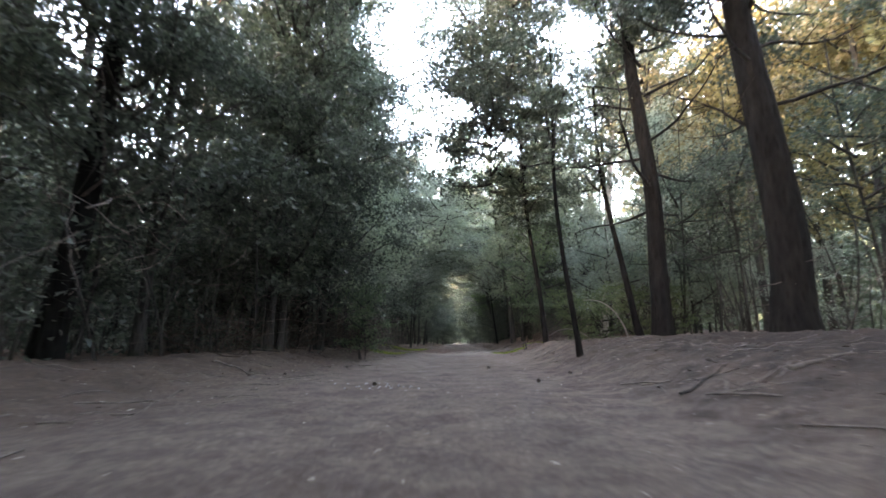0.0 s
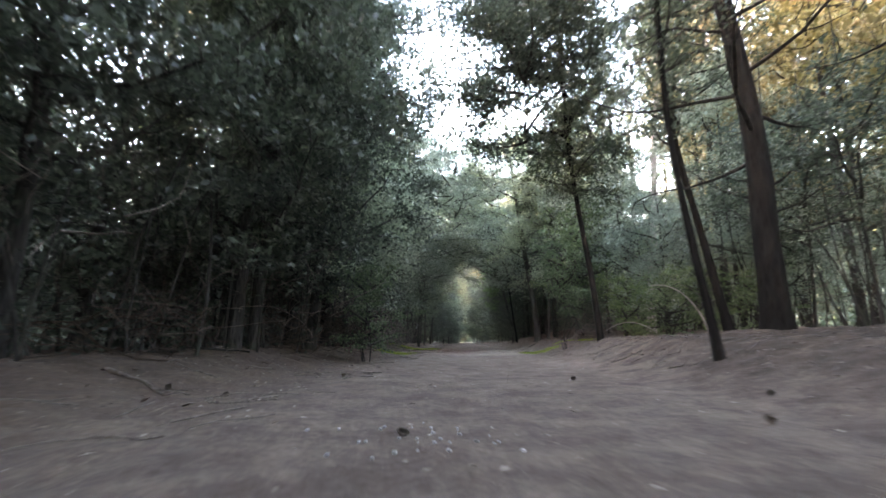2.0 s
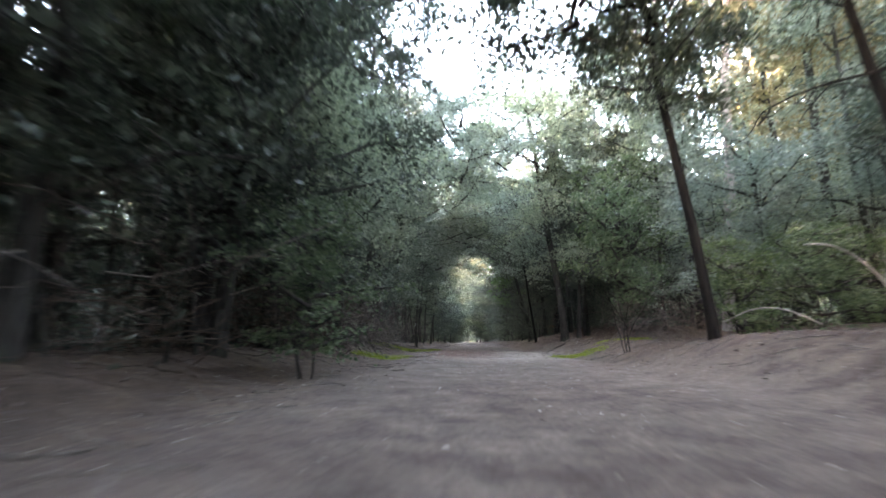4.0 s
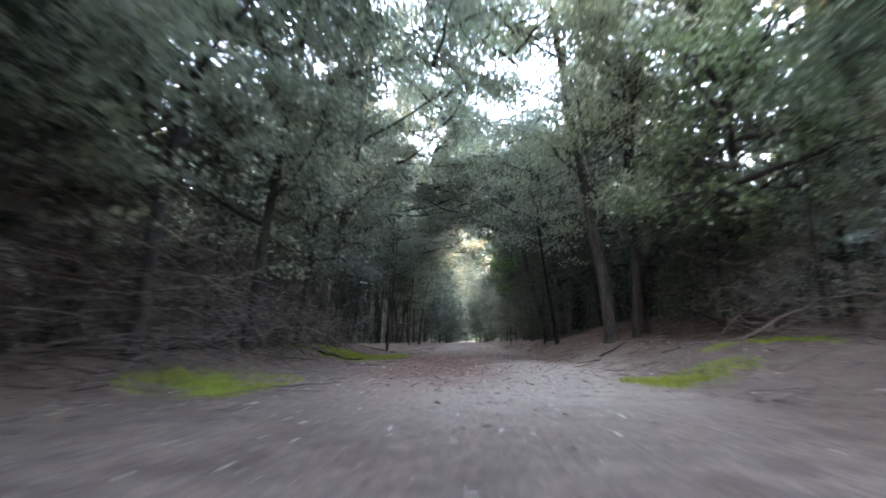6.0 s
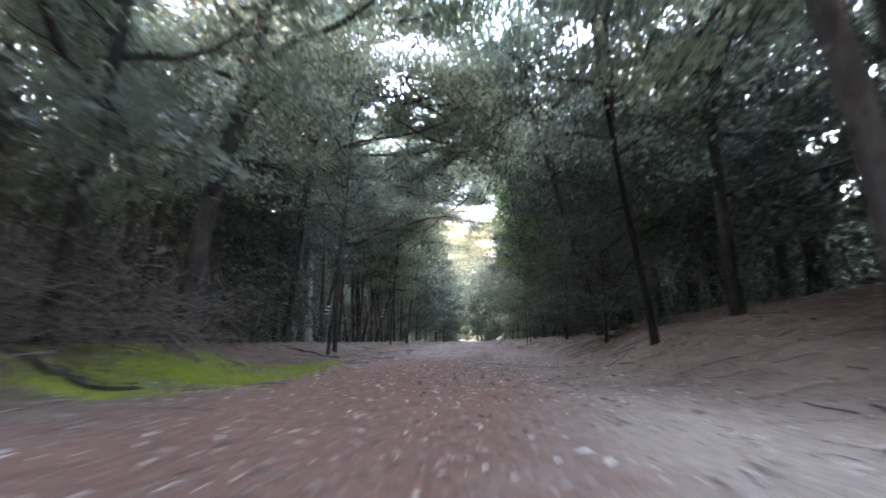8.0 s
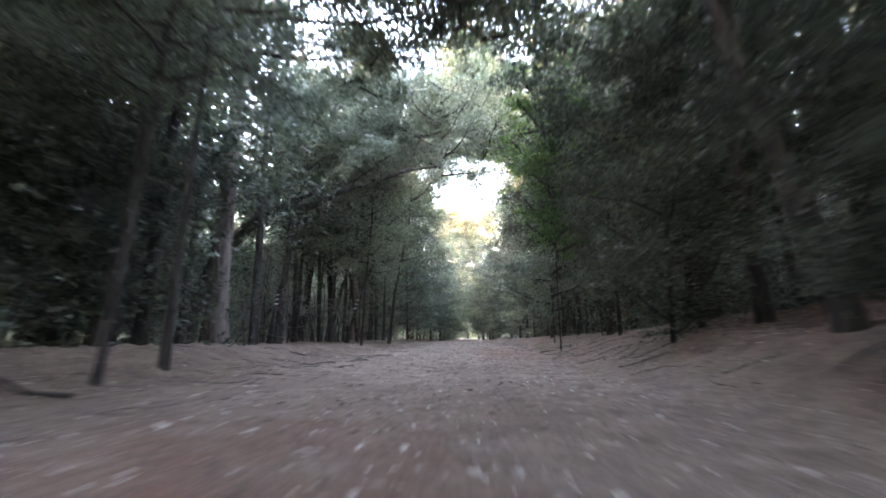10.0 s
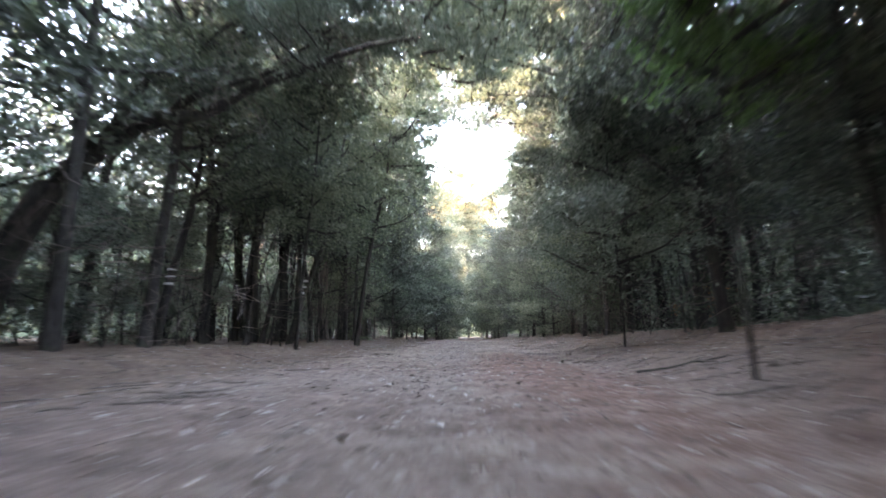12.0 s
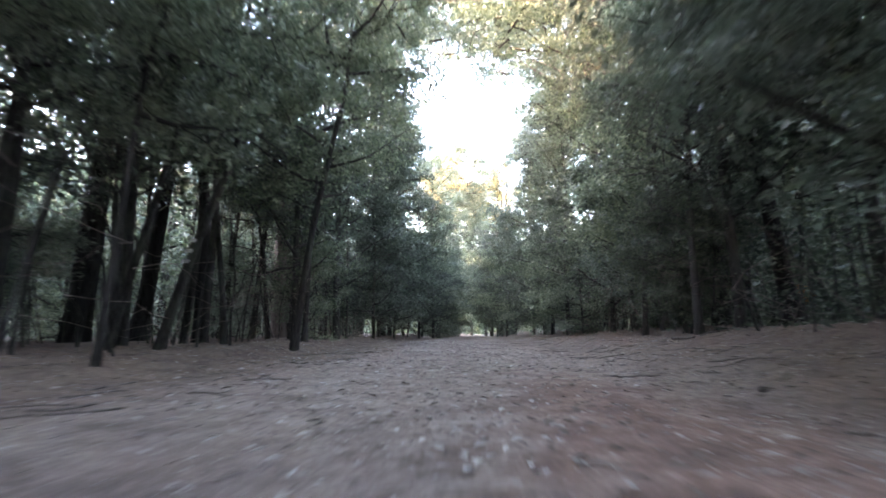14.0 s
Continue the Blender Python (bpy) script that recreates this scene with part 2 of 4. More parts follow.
def ground_z(x, y):
    x, y = np.asarray(x, float), np.asarray(y, float)
    rs, rr, rm, ls, lr = (np.interp(y, YS, v) for v in (R_START, R_RISE, R_MORE, L_START, L_RISE))
    z = rr * ease((x - rs) / 1.5) + rm * ease((x - rs - 1.2) / 3.0) + lr * ease((-x - ls) / 1.6)
    off = ease((np.abs(x) - 1.2) / 2.0)
    z = z + off * 0.03 * (np.sin(1.7 * x + 0.9 * y) + np.sin(2.3 * y - 1.1 * x + 1.0)) * 0.5
    rough = np.sin(7.3 * x + 2.1 * np.sin(3.7 * y)) * np.sin(6.1 * y + 1.7 * np.sin(4.3 * x)) + 0.6 * np.sin(13.7 * x - 9.1 * y) * np.sin(11.3 * y + 5.9 * x)
    z = z + (0.005 + 0.018 * off) * rough
    z = z + 0.012 * np.sin(3.1 * x + 0.4 * np.sin(0.7 * y)) + 0.008 * np.sin(2.1 * y + 1.3 * x)
    return z


def build_ground():
    def axis(parts):
        return np.unique(np.concatenate([np.arange(a, b, s) for a, b, s in parts]).round(4))
    xs = axis([(-900, -100, 80), (-100, -14, 6), (-14, -6, 0.6), (-6, 7, 0.1), (7, 14, 0.6), (14, 100, 6), (100, 901, 80)])
    ys = axis([(-900, -60, 80), (-60, -3, 4), (-3, 50, 0.12), (50, 100, 1.0), (100, 900, 50), (900, 1500, 150)])
    x, y = np.meshgrid(xs, ys, indexing="ij")
    z = ground_z(x, y)
    rng = np.random.default_rng(5)
    near = (np.abs(x) < 7) & (y > -3) & (y < 50)
    z = z + near * rng.normal(0, 1, z.shape) * (0.003 + 0.008 * ease((np.abs(x) - 1.0) / 1.5))
    v = np.stack([x, y, z], -1).reshape(-1, 3)
    a, b = len(xs), len(ys)
    i, j = np.meshgrid(np.arange(a - 1), np.arange(b - 1), indexing="ij")
    f = np.stack([i * b + j, (i + 1) * b + j, (i + 1) * b + j + 1, i * b + j + 1], -1).reshape(-1, 4)
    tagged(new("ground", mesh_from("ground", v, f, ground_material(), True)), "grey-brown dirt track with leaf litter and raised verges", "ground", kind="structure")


build_ground()


# ---- crowns ----
def limb_line(start, way, length, rng, up=0.3, wobble=0.16, steps=7):
    p, d = [np.array(start, float)], np.array(way, float)
    d /= np.linalg.norm(d)
    for _ in range(steps):
        d = d + rng.normal(0, wobble, 3) + np.array([0, 0, up / steps])
        d /= np.linalg.norm(d)
        p.append(p[-1] + d * length / steps)
    return np.array(p)


def oak_crown(name, seed, radius, height, count, mat, size=0.12, limbs=13, clump=0.2, twigs=True, pads=95):
    """Limbs that spread from a leader, each with twigs and clumps of leaves. Base at the origin."""
    rng = np.random.default_rng(seed)
    wood, tips = [], []
    for i in range(limbs):
        f = i / (limbs - 1)
        a = i * 2.4 + rng.uniform(-0.5, 0.5)
        ln = radius * (0.75 + 1.2 * f - 1.5 * f * f) * rng.uniform(0.75, 1.2)
        line = limb_line((0, 0, height * 0.78 * f), (np.cos(a), np.sin(a), rng.uniform(0.0, 0.6)), ln, rng, 0.35)
        wood.append(tube(line, np.linspace(0.045, 0.012, len(line)), 5))
        for k in range(8):
            q = line[rng.integers(1, len(line))]
            b = rng.normal(0, 1, 3)
            b[2] = b[2] * 0.6 - 0.1
            tw = limb_line(q, b + (line[-1] - line[0]) * 0.4, radius * rng.uniform(0.2, 0.45), rng, -0.25, 0.25, 4)
            if twigs:
                wood.append(tube(tw, np.linspace(0.014, 0.005, len(tw)), 3))
            tips += [tw[1], tw[2], tw[-1]]
        tips += [line[-1], line[-2]]
    tips = np.array(tips)
    # the leaves sit in drooping pads, level above and hollow below, with a few loose ones between
    n = min(pads, len(tips))
    seat = tips[rng.choice(len(tips), n, replace=False)]
    span = radius * clump * rng.uniform(0.55, 1.35, n)
    pick = rng.choice(n, count, p=span ** 2 / np.sum(span ** 2))
    r, a = np.sqrt(rng.uniform(0, 1, count)), rng.uniform(0, 2 * np.pi, count)
    edge = 1 + 0.28 * np.sin(3 * a + pick) + 0.18 * np.sin(5 * a + 2 * pick)
    pad = np.stack([r * edge * np.cos(a), r * edge * np.sin(a), 0.42 * (0.7 - r ** 2) + rng.normal(0, 0.16, count)], 1) * span[pick][:, None]
    loose = np.clip(rng.normal(0, 1, (count, 3)), -2, 2) * radius * 0.13
    c = np.where(rng.uniform(0, 1, (count, 1)) < 0.8, seat[pick] + pad, tips[rng.integers(0, len(tips), count)] + loose)
    lv = mesh_from(name + "_leaves", *leaves(c, size, rng, 0.62, flat=0.9, corners=4 if twigs else 3), mat)
    wd = mesh_from(name + "_branchwork", *join(wood), M_OAK, True)
    return lv, wd


def pine_crown(name, seed, radius, height, count, mat, low_dead=True, size=0.15, shoots=7):
    """Whorled pine boughs with needle tufts, and bare dead boughs below."""
    rng = np.random.default_rng(seed)
    wood, tips = [], []
    for i in range(22):
        f = i / 21
        a = i * 2.4 + rng.uniform(-0.4, 0.4)
        live = f > 0.35 or not low_dead
        ln = radius * (1.1 - 0.7 * f) * rng.uniform(0.6, 1.15)
        line = limb_line((0, 0, height * f), (np.cos(a), np.sin(a), rng.uniform(-0.1, 0.4)), ln, rng, 0.25, 0.14, 7)
        wood.append(tube(line, np.linspace(0.035, 0.008, len(line)), 5))
        for k in range(shoots):
            q = line[rng.integers(2, len(line))]
            b = rng.normal(0, 1, 3) * np.array([1, 1, 0.5])
            tw = limb_line(q, b + (line[-1] - line[0]) * 0.5, ln * rng.uniform(0.15, 0.4), rng, 0.1, 0.3, 4)
            wood.append(tube(tw, np.linspace(0.011, 0.004, len(tw)), 3))
            if live:
                tips += [tw[-1], tw[-2], tw[-1]]
    tips = np.array(tips)
    pick = rng.integers(0, len(tips), count)
    c = tips[pick] + rng.normal(0, 0.13, (count, 3))
    lv = mesh_from(name + "_needles", *leaves(c, size, rng, 0.14, -0.1, corners=3), mat)
    wd = mesh_from(name + "_boughs", *join(wood), M_PINE, True)
    return lv, wd


OAKS = [oak_crown("oak", 10 + i, 2.4, 4.8, 11500, M_LEAF, 0.105) for i in range(4)]
GREYS = [oak_crown("grey_oak", 20 + i, 2.4, 5.0, 11500, M_LEAF2, 0.105) for i in range(3)]
HAZED_OAKS = [oak_crown("pale_oak", 80 + i, 2.4, 5.0, 11000, M_HAZED, 0.10) for i in range(2)]
LIGHT = [oak_crown("thin_oak", 30 + i, 1.9, 4.2, 4200, M_THIN, 0.10) for i in range(2)]
FRESH = [oak_crown("young_tree", 40 + i, 1.3, 2.6, 4200, M_FRESH, 0.085, pads=70) for i in range(2)]
GREENS = [oak_crown("green_tree", 42 + i, 1.3, 2.6, 4200, M_GREEN, 0.085, pads=70) for i in range(2)]
GOLDS = [oak_crown("golden_tree", 45 + i, 2.6, 6.0, 5000, M_GOLD, 0.2, 14, 0.3) for i in range(2)]
FILLS = [oak_crown("wood_oak", 60 + i, 2.5, 6.0, 5600, M_LEAF if i < 3 else M_LEAF2, 0.15, 14, 0.24, False) for i in range(5)]
PINES = [pine_crown("pine", 50 + i, 2.6, 7.0, 8000, M_NEEDLE) for i in range(3)]
FAR_PINES = [pine_crown("far_pine", 55 + i, 2.6, 7.0, 3200, M_NEEDLE, True, 0.22, 3) for i in range(2)]


# ---- trees ----
def trunk_line(height, lean, bow, seen, phase=0.0):
    """A trunk that leans and bows in x up to the height seen, and goes on straight above it."""
    z = np.linspace(-0.25, height, 26)
    h = np.clip(z, 0, seen)
    x = lean * h + bow * h * h + (lean + 2 * bow * seen) * 0.4 * np.clip(z - seen, 0, None)
    y = 0.05 * np.sin(z * 0.7 + phase) * np.clip(z / 3, 0, 1)
    x = x + 0.03 * np.sin(z * 1.1 + 2 * phase) * np.clip(z / 2, 0, 1)
    return np.stack([x, y, z], 1)


def trunk_mesh(name, line, thick, mat, rng):
    z = line[:, 2]
    top = z[-1]
    r = thick / 2 * (1 - 0.72 * np.clip(z / top, 0, 1)) + thick * 0.16 * np.exp(-np.clip(z, 0, None) / 0.18)
    v, f = tube(line, r, 11, 0.035, rng)
    return mesh_from(name, v, f, mat, True)


def tree(kind, x, y, thick, height, lean=0.0, bow=0.0, seen=5.0, crowns=(), bark_mat=None, label="", seed=0, reach=()):
    """A tree at (x, y): trunk, and crowns given as (mesh pair, height on the trunk, turn, scale); reach: long limbs, each with
    a crown at its end, as (mesh pair, height on the trunk, how far in x, rise, turn, scale)."""
    rng = np.random.default_rng(seed + 1000)
    z = float(ground_z(x, y))
    th = thing(kind, pose(x, y, z), label, "tree", "trees along the track")
    line = trunk_line(height, lean, bow, seen, rng.uniform(0, 6))
    mat = bark_mat or (M_PINE if kind == "pine_tree" else M_OAK)
    part("trunk", trunk_mesh("trunk", line, thick, mat, rng), th)
    for (lv, wd), h, turn, sc in crowns:
        o = [np.interp(h, line[:, 2], line[:, k]) for k in range(2)]
        m = pose(o[0], o[1], h, 0, 0, turn) @ Matrix.Diagonal((sc, sc, sc, 1))
        part("crown", lv, th, m=m, kind="stuff")
        part("branchwork", wd, th, m=m, kind="stuff")
    for (lv, wd), h, dx, dz, turn, sc in reach:
        o = np.array([np.interp(h, line[:, 2], line[:, 0]), np.interp(h, line[:, 2], line[:, 1]), h])
        t = np.linspace(0, 1, 9)
        arm = o + np.stack([dx * t, 0.25 * np.sin(4 * t + seed), dz * t ** 0.7 + 0.1 * np.sin(7 * t)], 1)
        arm_part = part("limb", mesh_from("limb", *tube(arm, np.linspace(thick * 0.28, 0.02, 9), 7, 0.05, rng), mat, True), th)
        m = pose(arm[-1][0], arm[-1][1], arm[-1][2] - 1.0 * sc, 0, 0, turn) @ Matrix.Diagonal((sc, sc, sc * 0.8, 1))
        part("crown", lv, arm_part, m=m, kind="stuff")
        part("branchwork", wd, arm_part, m=m, kind="stuff")
    return th


PINE_L = "tall dark-barked pine with bare lower boughs"
OAK_L = "slender evergreen oak with dense dark green leaves"
GREY_L = "evergreen oak with soft grey-green leaves over the track"


def marked_trees():
    P, O, G, L = PINES, OAKS, GREYS, LIGHT
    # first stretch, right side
    tree("pine_tree", 5.15, 7.3, 0.60, 14, 0.056, -0.017, 5.2, [(P[0], 3.0, 20, 1.1), (O[2], 5.6, 60, 0.9)], bark_mat=M_SHADED, label="thick dark pine with rough furrowed bark", seed=1)
    tree("pine_tree", 4.31, 10.0, 0.42, 13, 0.024, -0.008, 6.0, [(P[1], 2.8, 80, 1.15), (O[3], 6.4, 60, 0.9)], M_SHADED, PINE_L, seed=2)
    tree("young_oak", 1.79, 7.02, 0.09, 5.2, -0.129, 0.0167, 3.0, [(L[0], 2.9, 30, 0.45)], M_SHADED, "thin crooked young oak on the verge", seed=3)
    tree("young_oak", 4.32, 11.3, 0.17, 6.5, -0.195, 0.0108, 4.5, [(L[1], 3.6, 130, 0.7)], M_SHADED, "thin leaning oak with a sparse crown", seed=4)
    tree("oak_tree", 2.24, 12.16, 0.13, 10.5, -0.089, -0.0025, 4.5, [(O[0], 3.0, 200, 0.52), (O[1], 8.0, 120, 0.95)], M_SHADED, OAK_L, seed=5, reach=[(O[2], 4.0, -0.9, 1.0, 20, 0.95), (O[3], 5.2, -0.8, 1.2, 90, 1.0), (O[1], 6.4, -0.8, 1.5, 200, 1.0), (O[0], 4.4, 0.5, 1.4, 300, 0.6)])
    tree("pale_tree", 5.36, 17.4, 0.28, 14, 0.09, 0.0023, 8.0, [(L[0], 7.5, 0, 1.0)], M_PALE, "tall slim tree with pale whitish bark", seed=6)
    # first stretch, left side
    tree("pine_tree", -5.02, 5.53, 0.34, 12, 0.096, -0.005, 4.5, [(P[2], 5.0, 0, 0.9), (O[1], 2.4, 90, 0.75)], M_SHADED, PINE_L, seed=7)
    tree("pine_tree", -4.2, 12.4, 0.26, 13, 0.04, 0.0, 5.0, [(P[1], 4.6, 140, 1.15)], label=PINE_L, seed=31)
    tree("oak_tree", -3.6, 9.3, 0.16, 11, 0.03, 0.0, 5.0, [(O[0], 1.1, 10, 1.0), (O[2], 4.4, 130, 1.05), (O[1], 7.4, 250, 0.95)], label=OAK_L, seed=32)
    tree("oak_tree", -5.6, 8.6, 0.2, 11, 0.02, 0.0, 5.0, [(O[3], 0.5, 70, 0.68), (L[1], 5.4, 200, 1.0)], label=OAK_L, seed=33)
    tree("oak_tree", -4.9, 10.9, 0.18, 11, 0.02, 0.0, 5.0, [(O[2], 0.9, 170, 1.0), (L[0], 4.6, 300, 1.2)], label=OAK_L, seed=34)
    tree("pine_tree", -3.9, 13.9, 0.28, 13, 0.03, 0.0, 5.0, [(P[0], 7.2, 40, 1.35)], label=PINE_L, seed=35, reach=[(P[1], 8.0, 2.6, 0.8, 0, 0.6)])
    # One oak each side of the start, out of view, added to shade the ground.
    tree("oak_tree", 6.3, 3.4, 0.24, 12, 0.0, 0.0, 5.0, [(O[1], 4.6, 10, 1.1), (O[3], 7.6, 100, 1.1)], label=OAK_L, seed=36, reach=[(O[0], 7.2, -4.4, 1.4, 50, 1.2)])
    tree("oak_tree", -6.0, 4.4, 0.24, 12, 0.0, 0.0, 5.0, [(L[1], 5.0, 10, 1.2)], label=OAK_L, seed=37, reach=[(O[2], 7.0, 4.6, 2.0, 80, 1.15)])
    # second stretch, right side
    tree("oak_tree", 2.47, 21.33, 0.24, 10, -0.042, -0.0193, 4.6, [(HAZED_OAKS[1], 2.3, 0, 0.75), (HAZED_OAKS[0], 4.6, 50, 0.9)], label="leaning oak with rough grey bark", seed=8)
    tree("oak_tree", 2.84, 21.1, 0.13, 9, 0.052, 0.0041, 5, [(HAZED_OAKS[0], 4.2, 60, 0.7)], label=GREY_L, seed=9)
    tree("oak_tree", 3.3, 21.9, 0.20, 10, -0.02, 0.003, 5, [(G[1], 4.4, 100, 0.9)], label=GREY_L, seed=10)
    tree("oak_tree", 1.94, 23.8, 0.085, 7.5, -0.098, -0.0096, 3.4, [(HAZED_OAKS[0], 2.2, 10, 0.7)], M_SHADED, GREY_L, seed=11)
    tree("oak_tree", 2.30, 27.0, 0.16, 8, -0.236, -0.0071, 4.3, [(O[0], 2.8, 220, 0.85)], label="oak that leans over the track", seed=12)
    # second stretch, left side
    tree("oak_tree", -4.34, 25.2, 0.32, 10, 0.088, 0.018, 4.4, [(G[2], 3.0, 45, 1.0)], label="stout oak with grey-green leaf clumps", seed=13, reach=[(G[0], 4.6, 2.4, 1.2, 0, 0.8)])
    tree("oak_tree", -6.33, 26.7, 0.22, 10, -0.053, -0.0067, 5.4, [(L[1], 3.2, 15, 1.1)], label=OAK_L, seed=14)
    tree("oak_tree", -2.96, 28.5, 0.09, 9, 0.027, 0.0015, 6.2, [(G[0], 3.4, 75, 0.75)], label=GREY_L, seed=15, reach=[(G[1], 5.2, 1.2, 1.4, 0, 0.9)])
    tree("young_oak", -2.82, 27.5, 0.06, 5, 0.104, 0.0, 2.0, [(L[1], 2.2, 75, 0.5)], label="thin young oak at the edge of the track", seed=16)
    # third stretch, left side
    tree("pale_tree", -5.62, 34.3, 0.48, 13, -0.088, 0.0156, 6.4, [(P[1], 6.0, 0, 0.9)], M_GREY, "big tree with smooth pinkish-grey bark", seed=17)
    tree("pine_tree", -8.67, 44.97, 0.55, 15, 0.041, 0.0, 8.0, [(P[0], 7.0, 33, 1.0)], label=PINE_L, seed=18)
    tree("oak_tree", -3.31, 43.8, 0.15, 8.5, 0.093, 0.0107, 5.2, [(G[1], 3.0, 60, 0.85), (G[0], 5.6, 10, 1.0)], label=OAK_L, seed=19, reach=[(G[2], 6.2, 1.0, 0.9, 60, 0.6)])
    tree("pine_tree", -7.88, 45.76, 0.36, 14, 0.146, -0.0105, 7.2, [(P[2], 5.6, 133, 0.9)], label=PINE_L, seed=20)
    tree("pine_tree", -6.45, 46.0, 0.32, 13, -0.06, 0.0, 5.0, [(O[2], 4.2, 0, 1.0)], label=PINE_L, seed=22)
    tree("pine_tree", -6.47, 50.6, 0.5, 14, -0.053, 0.0062, 7.8, [(P[0], 6.2, 233, 1.0)], M_GREY, "straight pine with greyish bark", seed=23)
    # third stretch, right side
    tree("pine_tree", 6.55, 47.7, 0.46, 14, 0.047, 0.001, 6, [(P[1], 5.6, 11, 1.0)], label=PINE_L, seed=24)
    tree("pine_tree", 5.87, 43.98, 0.30, 12, -0.10, 0.0079, 6, [(O[0], 3.6, 44, 0.9)], label=PINE_L, seed=25)
    tree("pine_tree", 6.06, 41.1, 0.42, 13, 0.051, 0.0, 3, [(O[3], 3.4, 44, 1.0)], label=PINE_L, seed=26)
    tree("pine_tree", 4.89, 34.0, 0.58, 13, 0.02, -0.003, 4.2, [(O[1], 3.1, 190, 1.1)], label="thick dark pine at the top of the verge", seed=27)
    tree("young_tree", 1.75, 33.0, 0.026, 5, 0.0, 0.0, 4, [(GREENS[0], 1.9, 0, 0.85), (GREENS[1], 3.2, 90, 1.0)], label="young tree in bright fresh green leaf", seed=39)
    tree("young_oak", 3.95, 46.0, 0.13, 8, 0.057, 0.015, 5, [(L[0], 3.6, 44, 0.9)], label="thin forked young oak", seed=28)


marked_trees()


def rows_of_trees():
    """The trees that stand close along both edges, and the wood behind them."""
    rng = np.random.default_rng(77)
    i = 0
    left = [(-5.4, 3.2, 1.6), (-4.5, 6.4, 1.2), (-3.7, 8.9, 1.1), (-3.5, 11.6, 1.1), (-3.5, 14.2, 1.5), (-3.6, 16.9, 1.6), (-3.7, 19.6, 1.7), (-4.0, 22.6, 1.9),
            (-6.6, 29.4, 1.4), (-4.4, 29.4, 5.2), (-6.8, 32.2, 6.0), (-6.2, 40.6, 3.2), (-5.4, 44.4, 5.0), (-4.4, 46.6, 1.6), (-4.2, 49.6, 1.0)]
    right = [(5.2, 18.3, 1.6), (4.8, 20.9, 1.6), (3.5, 24.9, 1.7), (3.3, 29.4, 1.9), (5.4, 31.8, 1.8), (4.1, 37.6, 2.0),
             (4.6, 43.4, 1.6), (4.7, 46.8, 1.2), (4.5, 50.2, 0.8)]
    for y in np.arange(52.5, 80, 2.6):
        near = 1.3 if y < 62 else -0.4
        left.append((-2.4 - near + rng.uniform(-0.4, 0.2), y, 0.7))
        right.append((2.4 + near + rng.uniform(-0.2, 0.4), y + 1.2, 0.7))
    # behind the start of the walk: unseen trees added so their crowns and limbs shade it
    for y in (0.6, -2.2, -5.0, -8.0):
        left.append((-3.9, y, 2.4))
        right.append((4.3 if y > -1 else 3.4, y, 3.6 if y > -1 else 2.4))
    for x, y, low in left + right:
        i += 1
        # Leaf tone by place carries near shade and mid-distance haze.
        kinds = OAKS + GREYS[:1] if y < 13 or (x > 0 and 23 < y < 42) else HAZED_OAKS if x > 0 and y < 23 else GREYS + HAZED_OAKS if y < 34 else GREYS + OAKS[:3] if y < 50 else OAKS + GREYS[:1] if y < 62 else OAKS + GREYS
        pair = kinds[int(rng.integers(0, len(kinds)))]
        if x < -3.5 and 40 < y < 52:
            pair = LIGHT[i % 2]
        upper = LIGHT[i % 2] if (x < 0 and 40 < y < 52) or (i % 2 and not 40 < y < 56) or y < 8 else kinds[int(rng.integers(0, len(kinds)))]
        side = -1 if x < 0 else 1
        if x < 0 and 13 < y < 24:
            upper = OAKS[i % 4]
            pair = HAZED_OAKS[i % 2] if y < 18 else pair
        if x < -4 and 27 < y < 34 or x > 0 and 20 < y < 23:
            pair = OAKS[i % 4]
        tree("oak_tree", x, y, rng.uniform(0.12, 0.22), 13 if 43 < y < 63 else 10, (-side * rng.uniform(0.02, 0.11)) if y < 42 else side * 0.02, 0.0, 6,
             [(pair, low, rng.uniform(0, 360), rng.uniform(0.9, 1.05))] + ([] if x > 0 and 24 < y < 30 or x < 0 and 2 < y < 8 else [(upper, low + 3.7, rng.uniform(0, 360), rng.uniform(0.8, 0.98))])
             + ([(LIGHT[i % 2] if x < 0 and y < 52 else (OAKS + GREYS)[i % 7], low + 6.8, 70 * i, 0.88)] if 43 < y < 63 else []),
             label=OAK_L if pair in OAKS else GREY_L, seed=100 + i,
             reach=[(OAKS[i % 4], 6.2, -side * (abs(x) - 0.9), 1.6, 40 * i, 1.15)] if y < 2 else () if not 18 < y < 36 or abs(x) > 5.5 else [(GREYS[i % 3], 4.2, -side * (abs(x) - 0.9), 1.0 + 0.4 * (i % 3), 40 * i, 0.85)] if y > 27 else () if x > 0 and 17 < y < 20 else [(HAZED_OAKS[i % 2], 4.0, -side * (abs(x) - 1.2), 1.2 + 0.3 * (i % 3), 40 * i, 0.85)] if y > 18 else [(LIGHT[i % 2], 5.8, -side * (abs(x) - 0.7), 2.4, 40 * i, 1.0)])
    tree("oak_tree", -2.8, 60.5, 0.14, 10, 0.0, 0.0, 5, [(OAKS[3], 0.7, 20, 0.85), (OAKS[1], 4.2, 130, 0.85)], label=OAK_L, seed=252)
    tree("oak_tree", 3.6, 62.0, 0.14, 10, 0.0, 0.0, 5, [(OAKS[0], 0.7, 20, 0.8), (OAKS[2], 4.0, 130, 0.85)], label=OAK_L, seed=253)
    tree("oak_tree", 2.5, 37.6, 0.032, 8, -0.02, 0.0, 5, [(GREYS[1], 0.9, 20, 0.66), (OAKS[2], 3.4, 130, 0.75)], label=GREY_L, seed=250)
